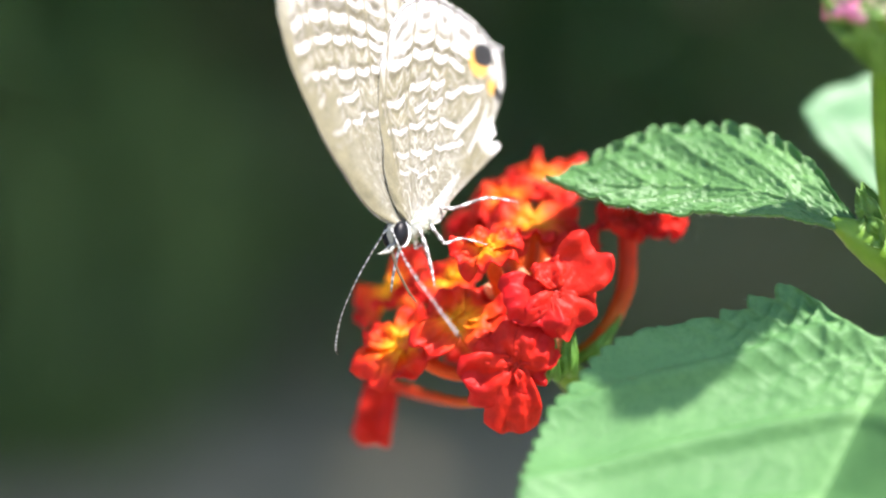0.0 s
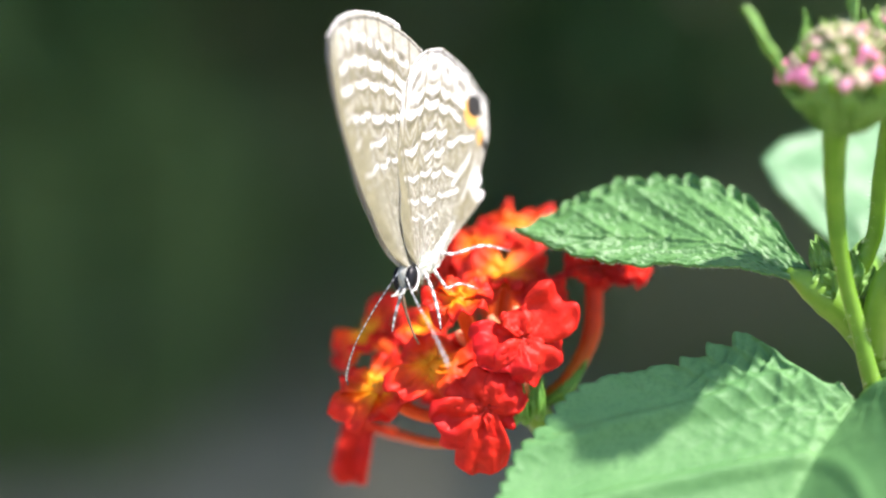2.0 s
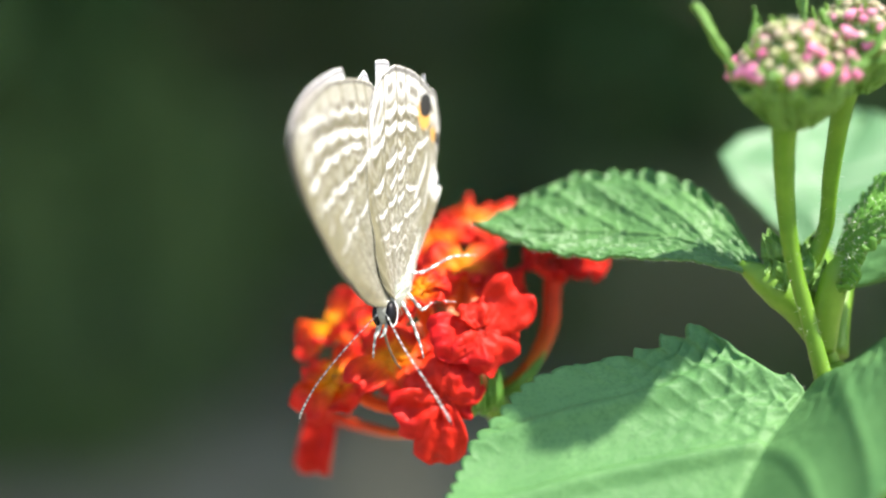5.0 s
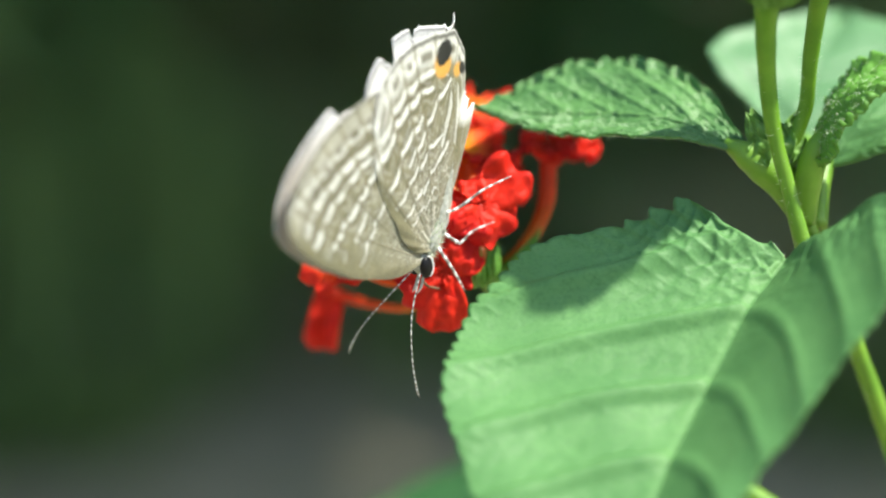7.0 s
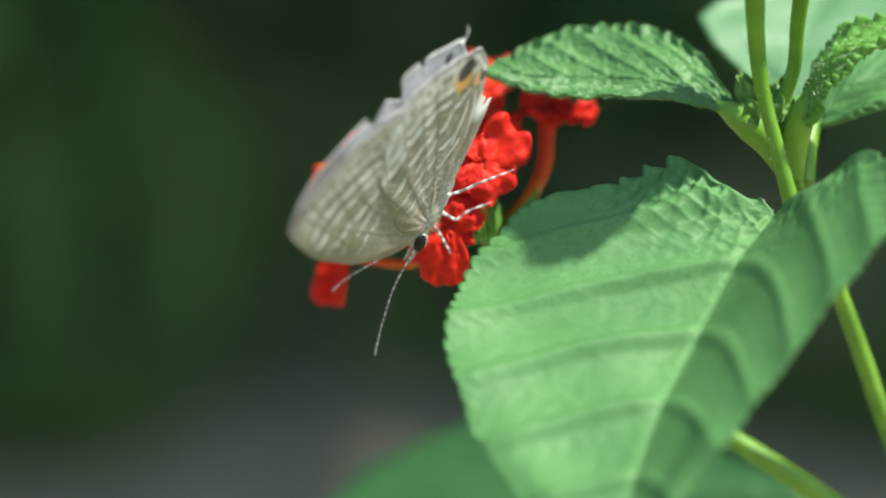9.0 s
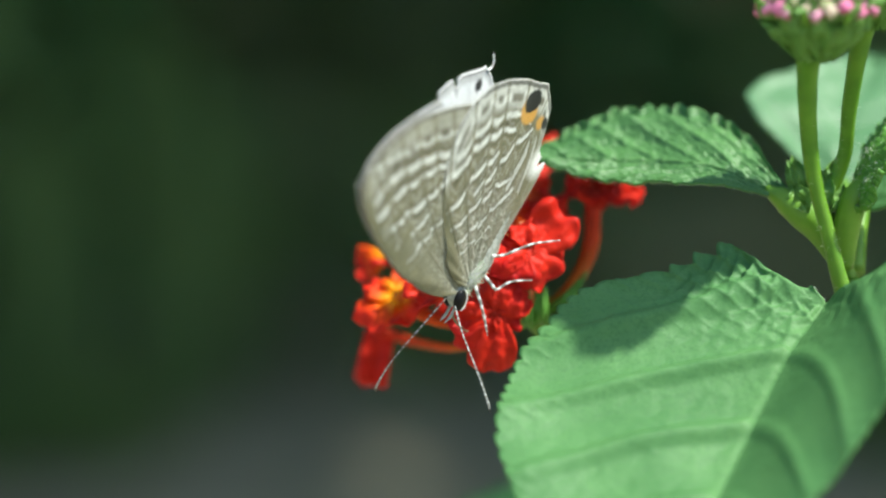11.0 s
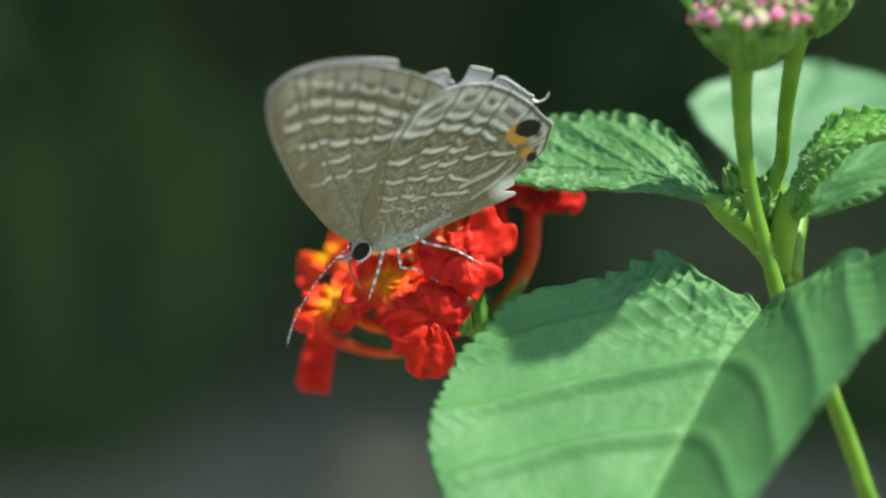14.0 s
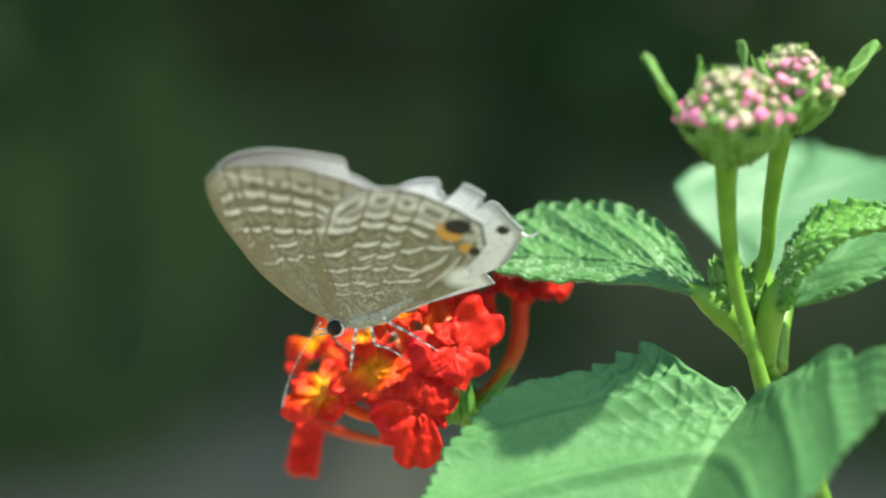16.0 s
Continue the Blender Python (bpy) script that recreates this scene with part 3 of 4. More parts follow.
def flower_head():
    head = thing("lantana_flower_head", HEART, "red and orange lantana flower head, florets open with yellow throats", "flower")
    rng = random.Random(7)
    for k, (place, face, old, via, lobes) in enumerate(FLORETS):
        p = mm(*place) - HEART
        n = Vector(face).normalized()
        floret = new("floret")
        floret.parent = head
        floret.empty_display_size = 0.002
        floret_tube(floret, p, n, via, old, False)
        side = (Vector((1, 0, 0)) - n * n.x).normalized()
        facing = Matrix((side, n.cross(side), n)).transposed().to_4x4()
        for j, (way, length, width) in enumerate(lobes):
            q = part("petal", petal_mesh("petal", length * 0.001, width * 0.00135, old, 2.1 * k + 1.3 * j, rng.uniform(-0.15, 0.4)), floret)
            q.matrix_basis = Matrix.Translation(p + n * 0.00008 * j) @ facing @ pose(0, 0, 0, 0, 0, way) @ pose(0, 0, 0, rng.uniform(-10, 10), rng.uniform(-10, 14), 0)
    place, face, via = HANGING
    floret = new("floret")
    floret.parent = head
    floret.empty_display_size = 0.002
    p = mm(*place) - HEART
    floret_tube(floret, p, Vector(face).normalized(), via, 1, True)
    q = part("petal", petal_mesh("petal", 0.0047, 0.0032, 1, 3.0, 0.05, True), floret)
    q.matrix_basis = Matrix.Translation(p) @ Matrix(((-0.2, -0.98, 0, 0), (0, 0, -1, 0), (-0.98, 0.2, 0, 0), (0, 0, 0, 1)))
    # closed young tubes in the middle
    for k in range(12):
        a, r = 2.4 * k, 0.0011 * math.sqrt(k + 0.5)
        p = mm(2.6, 3.2, -1.6) + Vector((r * math.cos(a), -0.4 * r, r * math.sin(a) * 0.8)) - HEART
        v, f, s = rod([Vector((0, 0, 0)), p * 0.6, p * 0.9, p], [0.0004, 0.00045, 0.0005, 0.00025], 10, 7)
        hue = [shade((0.75, 0.2, 0.03), (0.95, 0.38, 0.2), x * x) for x in s]
        part("young_floret", mesh_of("young_floret", v, f, TUBE, hue=hue), head)
    # green bracts, and the stalk that joins the main stem
    for k in range(8):
        a = k * math.pi / 4
        tip = Vector((0.0022 * math.cos(a), 0.0022 * math.sin(a), 0)) + mm(-1.6, -1.6, 2.6)
        mid = tip * 0.55 + Vector((0.0007 * math.cos(a), 0.0007 * math.sin(a), 0))
        side = (tip.cross(mid)).normalized() * 0.00075
        me = leaf_mesh("bract", [Vector((0, 0, -0.0003)), mid, tip], mid + side, mid - side, 0.45, OVATE, LEAF, 3, 3, 0.0, 0.0001, (0, 0), 0.0002, 14, 4, k)
        part("bract", me, head)
    for low, mid, tip, w in BRACTS:
        low, mid, tip = low - HEART, mid - HEART, tip - HEART
        side = (tip - low).cross(Vector((0, 1, 0))).normalized() * w
        me = leaf_mesh("bract", [Vector((0, 0, -0.0003)), low, mid, tip], mid + side, mid - side, 0.62, OVATE, LEAF_YOUNG, 3, 3, 0.0, 0.0001, (0, 0), 0.0003, 26, 6, 2)
        part("bract", me, head, "yellow-green bract")
    line = [mm(0, 0, 0.3), mm(3.2, 0.8, -3.4), mm(10, 2, -9.5), mm(19, 2.0, -16.2), mm(30, 3.0, -23.5), mm(42, 4.5, -33), mm(47, 6, -39)]
    v, f, s = rod(line, [0.0011, 0.0009, 0.00075, 0.0008, 0.0009, 0.001, 0.0011], 40, 10, 0.06)
    part("stalk", mesh_of("stalk", v, f, STEM), head, "thin yellow-green stalk")
    part("stalk_hairs", mesh_of("stalk_hairs", *hairs(line, 0.0008, 120, 0.0005, 5)[:2], HAIR, flat=True), head, kind="stuff")
    return head


# ---------------------------------------------------------------- bud heads
def bud_head(base, top, way, lines, width, seed, label, bracts):
    """A flat head of unopened pink and cream buds in a cup of green bracts, on a stalk."""
    head = thing("lantana_bud_head", base, label, "flower bud", "bud heads")
    rng = random.Random(seed)
    v, f, s = rod([p - base for p in lines], [0.0007, 0.00058, 0.00058, 0.00066, 0.0008, 0.00125], 30, 12, 0.05)
    part("stalk", mesh_of("stalk", v, f, STEM), head, "green hairy stalk")
    part("stalk_hairs", mesh_of("stalk_hairs", *hairs([p - base for p in lines], 0.00062, 150, 0.00048, seed)[:2], HAIR, flat=True), head, kind="stuff")
    up = Vector(way).normalized()
    turn = up.to_track_quat("Z", "Y").to_matrix()
    c = top - base
    v, f, s = rod([c - up * width * 0.86, c - up * width * 0.62, c - up * width * 0.36, c - up * width * 0.1, c + up * width * 0.22, c + up * width * 0.5], [width * 0.17, width * 0.34, width * 0.58, width * 0.72, width * 0.66, width * 0.3], 16, 18, 0.1)
    part("cup", mesh_of("cup", v, f, LEAF_BRACT), head)
    for k in range(11):  # pointed green bracts wrap the cup
        a = 2 * math.pi * (k + 0.3 * rng.random()) / 11
        out = turn @ Vector((math.cos(a), math.sin(a), 0))
        tall, side = rng.uniform(-0.15, 0.25), up.cross(out) * width * rng.uniform(0.26, 0.32)
        low, mid = c - up * width * 0.8 + out * width * 0.2, c - up * width * 0.34 + out * width * 0.68
        me = leaf_mesh("bract", [low, mid, c + up * width * tall + out * width * rng.uniform(0.84, 0.98)], mid + side, mid - side, 0.5, OVATE, LEAF_BRACT, 4, 3, 0.0, 0.00012, (0.0, 0.0), 0.0002, 22, 6, k)
        part("bract", me, head)
    for k, (a, reach, lift, w) in enumerate(bracts):
        a = radians(a)
        out = turn @ Vector((math.cos(a), math.sin(a), 0))
        root = c - up * width * 0.5 + out * width * 0.4
        mid = c + out * width * 0.80 * reach ** 0.5 + up * width * (lift * 0.25 - 0.1)
        tip = c + out * width * reach + up * width * lift
        side = up.cross(out) * width * w
        me = leaf_mesh("bract", [root, mid, tip], mid + side + up * 0.0003, mid - side + up * 0.0003, 0.5, OVATE, LEAF_BRACT, 4, 3, 0.0, 0.00012, (0.0, 0.0), 0.00022, 26, 7, k)
        part("bract", me, head)
    count = 118
    for k in range(count):
        share = (k + 0.5) / count
        rim = k >= count - 26
        r, a = min(0.95, math.sqrt(share) * 0.95 + rng.uniform(-0.04, 0.04)), k * 2.39996 + seed + rng.uniform(-0.16, 0.16)
        d = turn @ Vector((r * math.cos(a), r * math.sin(a), 0)) * width
        at = c + d + up * width * (0.84 * (1 - r * r) - 0.1 + rng.uniform(-0.09, 0.07))
        out = (up * (1.1 - 0.5 * r) + d / width * 0.9 + Vector((rng.uniform(-1, 1), rng.uniform(-1, 1), rng.uniform(-1, 1))) * 0.22).normalized()
        size = width * (rng.uniform(0.11, 0.145) if rim and rng.random() < 0.7 else rng.uniform(0.07, 0.105))
        pink = rng.random() < (0.88 if size > 0.11 * width and r > 0.65 else 0.3 + 0.45 * r * r)
        tipc = shade((0.80, 0.18, 0.40), (0.86, 0.42, 0.54), rng.random()) if pink else shade((0.46, 0.52, 0.22), (0.74, 0.56, 0.46), rng.random())
        # a squarish folded bud on a short green neck
        verts, faces, s = rod([at - out * size * 2.8, at - out * size * 1.1, at - out * size * 0.1, at + out * size * 0.6, at + out * size * 0.8], [size * 0.4, size * 0.5, size * 0.9, size * 0.95, size * 0.35], 8, 8, 0.3)
        for i in range(len(verts)):
            q = verts[i] - at
            q = q - out * q.dot(out)
            verts[i] = verts[i] + q * (0.16 * math.cos(4 * (i % 8) * math.pi / 4 + seed))
        hue = [shade((0.26, 0.42, 0.11), tipc, x * 3 - 0.9 + 0.25 * noise.noise(p * 3000)) for x, p in zip(s, verts)]
        part("bud", mesh_of("bud", verts, faces, BUD, hue=hue), head)
    fuzz = []
    for k in range(700):  # pale hairs over the buds
        r, a = math.sqrt(rng.random()), rng.uniform(0, 6.3)
        d = turn @ Vector((r * math.cos(a), r * math.sin(a), 0)) * width
        p = c + d + up * width * (0.84 * (1 - r * r) - 0.06)
        tip = p + (up + d / width * 0.8 + Vector((rng.uniform(-1, 1), rng.uniform(-1, 1), 0)) * 0.6).normalized() * rng.uniform(0.0003, 0.0007)
        w = up.cross(d).normalized() * 0.000018
        fuzz.append(([p - w, p + w, tip], [(0, 1, 2)], []))
    v, f, s = join(*fuzz)
    part("bud_hairs", mesh_of("bud_hairs", v, f, HAIR, flat=True), head, kind="stuff")
    # narrow green bractlets that stand between the buds
    for k in range(44):
        r, a = rng.uniform(0.15, 0.98), k * 2.39996 * 1.6 + 1
        d = turn @ Vector((r * math.cos(a), r * math.sin(a), 0)) * width
        p = c + d + up * width * (0.86 * (1 - r * r) - 0.26)
        out = (up + d / width * 0.6).normalized()
        reach = rng.uniform(0.22, 0.36)
        v, f, s = rod([p, p + out * width * 0.6 * reach, p + out * width * reach], [width * 0.045, width * 0.04, width * 0.01], 5, 5)
        part("bractlet", mesh_of("bractlet", v, f, STEM), head)
    return head


# ---------------------------------------------------------------- butterfly
WING_BASE = Vector((0.0, -2.1))
FORE = [(-1.5, -1.5), (-3.0, -0.6), (-5.4, 2.6), (-7.4, 7.1), (-8.5, 11.0), (-8.7, 13.6), (-8.5, 15.0), (-7.7, 15.9), (-6.2, 16.5), (-3.9, 16.65), (-1.4, 16.3), (0.4, 15.6), (2.3, 14.7), (4.4, 13.3), (5.0, 12.4), (4.4, 9.5), (3.0, 5.0), (1.4, 0.0), (0.7, -1.6)]
HIND = [(-1.2, -0.8), (-1.7, 0.5), (-1.4, 4.0), (-0.7, 7.8), (0.6, 10.4), (2.4, 12.3), (3.6, 13.1), (5.2, 13.5), (7.2, 13.4), (9.1, 12.4), (10.9, 11.0), (12.0, 9.7), (12.9, 8.9), (12.8, 8.2), (12.6, 6.4), (11.4, 4.9), (10.3, 3.8), (10.4, 3.1), (9.5, 2.6), (10.5, 2.4), (10.7, 2.1), (10.2, 1.8), (8.7, 1.2), (6.4, 0.32), (4.1, -0.75), (2.6, -1.9)]
TORN_FORE = [(-1.5, -1.5), (-3.0, -0.6), (-5.4, 2.6), (-7.4, 7.1), (-8.5, 11.0), (-8.7, 13.6), (-8.4, 15.0), (-7.0, 16.2), (-5.6, 16.6), (-4.1, 16.75), (-1.2, 16.5), (0.6, 16.1), (1.5, 15.8), (1.55, 14.5), (3.0, 13.4), (4.6, 12.0), (4.3, 9.5), (3.0, 5.0), (1.4, 0.0), (0.7, -1.6)]
TORN_HIND = [(-1.2, -0.8), (-1.7, 0.5), (-1.4, 4.0), (-0.7, 7.8), (0.6, 10.4), (2.1, 11.6), (3.4, 12.9), (4.6, 13.5), (5.9, 13.6), (6.15, 13.3), (6.25, 12.5), (6.5, 12.2), (6.55, 11.8), (7.0, 11.9), (7.3, 12.3), (7.9, 13.3), (8.3, 13.2), (9.3, 12.7), (9.7, 12.4), (9.5, 11.9), (9.45, 11.5), (9.75, 11.4), (10.05, 11.8), (10.7, 11.5), (11.6, 10.5), (12.3, 9.7), (12.9, 9.1), (12.9, 8.2), (12.4, 6.9), (11.7, 5.2), (10.4, 4.3), (11.2, 3.2), (8.7, 1.9), (6.4, 0.7), (4.1, -0.7), (2.6, -1.9)]
TAN, DARK_TAN, WHITE, BLACK, AMBER, SKY_WHITE = (0.180, 0.164, 0.098), (0.092, 0.079, 0.045), (0.79, 0.785, 0.755), (0.012, 0.011, 0.010), (0.56, 0.29, 0.06), (0.80, 0.80, 0.79)


def band(x, centre, half):
    return math.exp(-((x - centre) / half) ** 4)


# white bars as lines across the wing, mm: half-width, strength, then places along the line
FORE_BARS = (
    (0.29, 0.65, (-7.2, 15.7), (-5.0, 15.0), (-2.9, 14.6), (-1.1, 14.0), (0.9, 13.2), (3.0, 11.9)),
    (0.35, 0.80, (-7.6, 13.0), (-6.1, 13.3), (-4.9, 13.4), (-3.1, 13.1), (-1.4, 12.6), (0.5, 11.6), (1.9, 10.8)),
    (0.24, 0.90, (-7.7, 11.5), (-6.3, 11.5), (-4.8, 11.8), (-3.2, 11.6), (-1.6, 11.4), (0.4, 10.7)),
    (0.23, 0.95, (-6.6, 9.4), (-4.6, 9.5), (-3.3, 9.4), (-1.1, 9.3), (0.9, 9.4)),
    (0.17, 0.90, (-4.8, 7.5), (-3.6, 7.8), (-2.4, 8.0)),
    (0.16, 0.85, (-4.8, 5.8), (-3.3, 6.1), (-1.9, 6.4), (-0.3, 6.9)),
    (0.12, 0.55, (-7.5, 9.4), (-6.8, 9.8)),
    (0.12, 0.55, (-6.6, 7.6), (-5.9, 8.0)),
    (0.11, 0.50, (-5.8, 5.5), (-5.1, 5.8)))
HIND_BARS = (
    (0.32, 0.75, (1.8, 11.4), (3.4, 12.2), (5.1, 12.2), (6.8, 11.9), (8.5, 11.1), (10.4, 9.9)),
    (0.33, 0.80, (1.9, 10.5), (4.0, 10.6), (6.2, 10.5), (7.5, 10.0), (8.9, 9.1), (9.9, 7.5)),
    (0.29, 0.90, (0.2, 9.2), (1.5, 9.4), (3.7, 9.6), (5.3, 9.4), (6.9, 9.1), (8.2, 8.0)),
    (0.20, 0.90, (-0.6, 6.7), (1.2, 6.8), (2.8, 7.4), (6.0, 7.5)),
    (0.18, 0.85, (2.5, 5.9), (5.4, 6.3), (8.4, 6.6), (10.0, 6.5)),
    (0.16, 0.85, (-0.6, 4.9), (1.4, 4.75), (4.8, 4.75), (6.5, 4.2)),
    (0.15, 0.75, (-0.6, 3.3), (1.4, 3.0), (3.6, 3.0), (6.5, 3.0)),
    (0.12, 0.65, (-0.4, 2.05), (1.2, 1.75), (3.2, 1.65)))
FOLD_BARS = (
    (0.17, 0.60, (5.9, 3.6), (8.6, 4.9), (9.6, 5.9)),
    (0.20, 0.50, (7.0, 2.3), (8.8, 3.7), (10.2, 5.2)))
FORE_VEINS = ((-6.9, 16.2, -5.9, 8.0), (-5.72, 16.76, -6.0, 11.6), (-3.65, 16.8, -4.4, 9.2), (-1.86, 16.3, -2.6, 8.9), (0.0, 15.4, -1.2, 8.7), (1.96, 14.3, -1.4, 0.2), (-2.6, 8.9, -1.8, 0.5), (-5.2, 9.6, -1.9, 0.0), (3.4, 13.6, 0.4, 5.0))
HIND_VEINS = ((2.1, 12.5, -0.7, 6.3), (5.1, 13.1, 1.6, 6.2), (7.1, 12.5, 3.1, 4.8), (8.7, 11.8, 5.0, 5.4), (10.6, 10.0, 6.7, 5.3), (11.6, 7.2, 7.2, 4.6), (1.6, 6.2, 0.3, 0.0), (5.0, 5.4, 0.9, -0.6), (-0.3, 8.6, -0.6, 1.0))


def vein_gap(x, z, hind):
    """Distance to the nearest vein, mm, and a number for the cell beside it."""
    best, cell = 9.0, 0
    for k, (x0, z0, x1, z1) in enumerate(HIND_VEINS if hind else FORE_VEINS):
        s = (z - z0) / (z1 - z0)
        over = max(0.0, -0.4 - s, s - 1.0)
        d = abs(x - x0 - (x1 - x0) * s) + over * 6
        if x > x0 + (x1 - x0) * s:
            cell += 1 + k
        best = min(best, d)
    return best, cell


def under_hue(x, z, share, angle, hind):
    """The underside of a wing: white bars broken by the veins on olive tan, a fine dark margin; on the hind wing also the eyespot."""
    c = shade(PALE_TAN, TAN, (share - 0.25) * 2.2 + 0.4 * noise.noise(Vector((x * 0.5, z * 0.5, 9))))
    d, cell = vein_gap(x, z, hind)
    jog = 0.16 * math.sin(cell * 5.1 + (2 if hind else 0))
    gap = 1 - 0.85 * math.exp(-(d / 0.17) ** 4)
    # each bar bows between two veins, and its edge is frayed by the scales
    rough = 0.10 * noise.noise(Vector((x * 2.1, z * 2.1, 3 if hind else 7))) + 0.06 * noise.noise(Vector((x * 7, z * 7, 5))) - 0.34 * (0.45 - min(0.9, d))
    for half, strength, *line in HIND_BARS + FOLD_BARS if hind else FORE_BARS:
        if not line[0][0] - 0.1 < x < line[-1][0] + 0.1:
            continue
        for (x0, z0), (x1, z1) in zip(line, line[1:]):
            if x <= x1 or (x1, z1) == line[-1]:
                off = z - z0 - (z1 - z0) * (x - x0) / (x1 - x0) + jog + rough
                break
        c = shade(c, DARK_TAN, 0.75 * band(abs(off), half * 2.0, half * 0.9) * strength * (0.4 + 0.6 * gap))
        c = shade(c, WHITE, 0.9 * strength * band(off, 0.0, half) * gap)
        c = shade(c, WHITE, 0.2 * strength * band(abs(off + 2.5 * rough), half * 3.7, half * 0.7) * gap)
    if not hind:  # brown patches between the outer bars
        c = shade(c, DARK_TAN, 0.55 * band(z + 0.28 * x, 12.9, 0.4) * gap * band(x, -3.0, 2.6))
    else:
        for sx, sz, r in ((0.9, 10.2, 0.6), (3.2, 11.4, 0.6), (6.3, 12.6, 0.45), (8.1, 11.8, 0.45), (9.5, 11.0, 0.4)):
            c = shade(c, (0.13, 0.105, 0.055), 0.85 * math.exp(-(math.hypot(x - sx, (z - sz) * 1.5) / r) ** 4))
    c = shade(c, (0.13, 0.112, 0.07), 0.6 * math.exp(-(d / 0.055) ** 2))
    # crumpled pale lines near the root of the wing
    net = abs(noise.noise(Vector((x * 1.3 + 0.5 * z, z * 1.1 - 0.4 * x, 12)))) + 0.5 * abs(noise.noise(Vector((x * 3.1, z * 2.7, 14))))
    c = shade(c, (0.55, 0.54, 0.48), 0.85 * max(0.0, 1 - net / 0.16) * min(1, max(0, (0.66 - share) * 3)) * (1 if hind else 0.7))
    c = shade(c, DARK_TAN, 0.5 * max(0.0, 1 - abs(net - 0.3) / 0.1) * min(1, max(0, (0.6 - share) * 3)))
    if hind:
        c = shade(c, (0.62, 0.63, 0.60), 0.7 * max(0, (angle - 0.84) / 0.16))
    else:
        c = shade(c, (0.36, 0.34, 0.29), 0.5 * max(0, 1 - angle / 0.05))
    # the outer zone is paler, with a row of dark dots
    dot = math.exp(-(max(0.0, 0.85 - d) / 0.3) ** 2)
    margin = min(1, max(0, (angle - 0.31) / 0.07)) * min(1, max(0, ((0.80 if hind else 0.74) - angle) / 0.03))
    c = shade(c, WHITE, (0.6 if hind else 0.22) * margin * min(1, max(0, (share - 0.84) / 0.06)) * gap)
    c = shade(c, DARK_TAN, 0.85 * margin * dot * band(share, 0.915 if hind else 0.885, 0.022))
    m = 1 + 0.22 * noise.noise(Vector((x * 1.4, z * 1.4, 20))) + 0.16 * noise.noise(Vector((x * 5, z * 5, 31))) + 0.16 * noise.noise(Vector((x * 13, z * 13, 37)))
    c = tuple(q * m for q in c)
    rim = 0.012 if hind and 0.5 < angle < 0.8 else 0.006
    c = shade(c, (0.05, 0.045, 0.04), (0.25 + 0.6 * margin) * band(share, 0.990 - rim * 0.6, rim))
    c = shade(c, FURRY, 0.75 * max(0, 1 - share / 0.16))
    if hind:
        e = math.hypot((x - 10.15) / 1.0, (z - 8.25) / 1.02)
        c = shade(c, AMBER, (1.2 - e) * 3.5) if e < 1.25 and x < 11.6 and z < 9.5 else c
        c = shade(c, BLACK, (1.0 + 0.12 * noise.noise(Vector((x * 3, z * 3, 1))) - math.hypot((x - 10.85) / 1.15, (z - 8.7) / 0.92)) * 7)
        c = shade(c, AMBER, (1.0 - math.hypot(x - 11.0, z - 6.3) / 0.7) * 2.5)
        c = shade(c, BLACK, (1.0 - math.hypot((x - 11.5) / 0.5, (z - 5.75) / 0.6)) * 5)
        # a white lobe at the inner corner, with a thin black and white edge line
        c = shade(c, WHITE, 0.75 * (1.2 - math.hypot((x - 10.2) / 1.8, (z - 2.9) / 1.3)) * 2)
    return c


PALE_TAN = (0.22, 0.21, 0.157)
FURRY = (0.42, 0.41, 0.38)


def upper_hue(x, z, share, hind):
    """The upper side: chalky white with thin dark veins, a dark edge line and, on the hind wing, a black spot by the tail."""
    c = shade((0.72, 0.74, 0.76), SKY_WHITE, share * 1.6)
    d, cell = vein_gap(x, z, hind)
    c = shade(c, (0.34, 0.33, 0.32), 0.45 * math.exp(-(d / 0.06) ** 2))
    c = shade(c, (0.50, 0.50, 0.49), 0.5 * max(0, noise.noise(Vector((x * 1.7, z * 1.7, 6)))))
    if not hind:
        c = shade(c, (0.40, 0.36, 0.31), 0.85 * min(1, max(0, (share - 0.84) / 0.06)) * min(1, max(0.25, (1.5 - x) / 6)))
    else:
        c = shade(c, BLACK, (1.0 - math.hypot((x - 11.3) / 0.62, (z - 8.9) / 0.55)) * 4)
        c = shade(c, (0.30, 0.29, 0.28), 0.7 * band(share, 0.955, 0.008))
    c = shade(c, (0.06, 0.055, 0.055), 0.9 * band(share, 0.982, 0.009))
    return shade(c, (0.75, 0.75, 0.74), 0.6 * band(share, 0.997, 0.004))


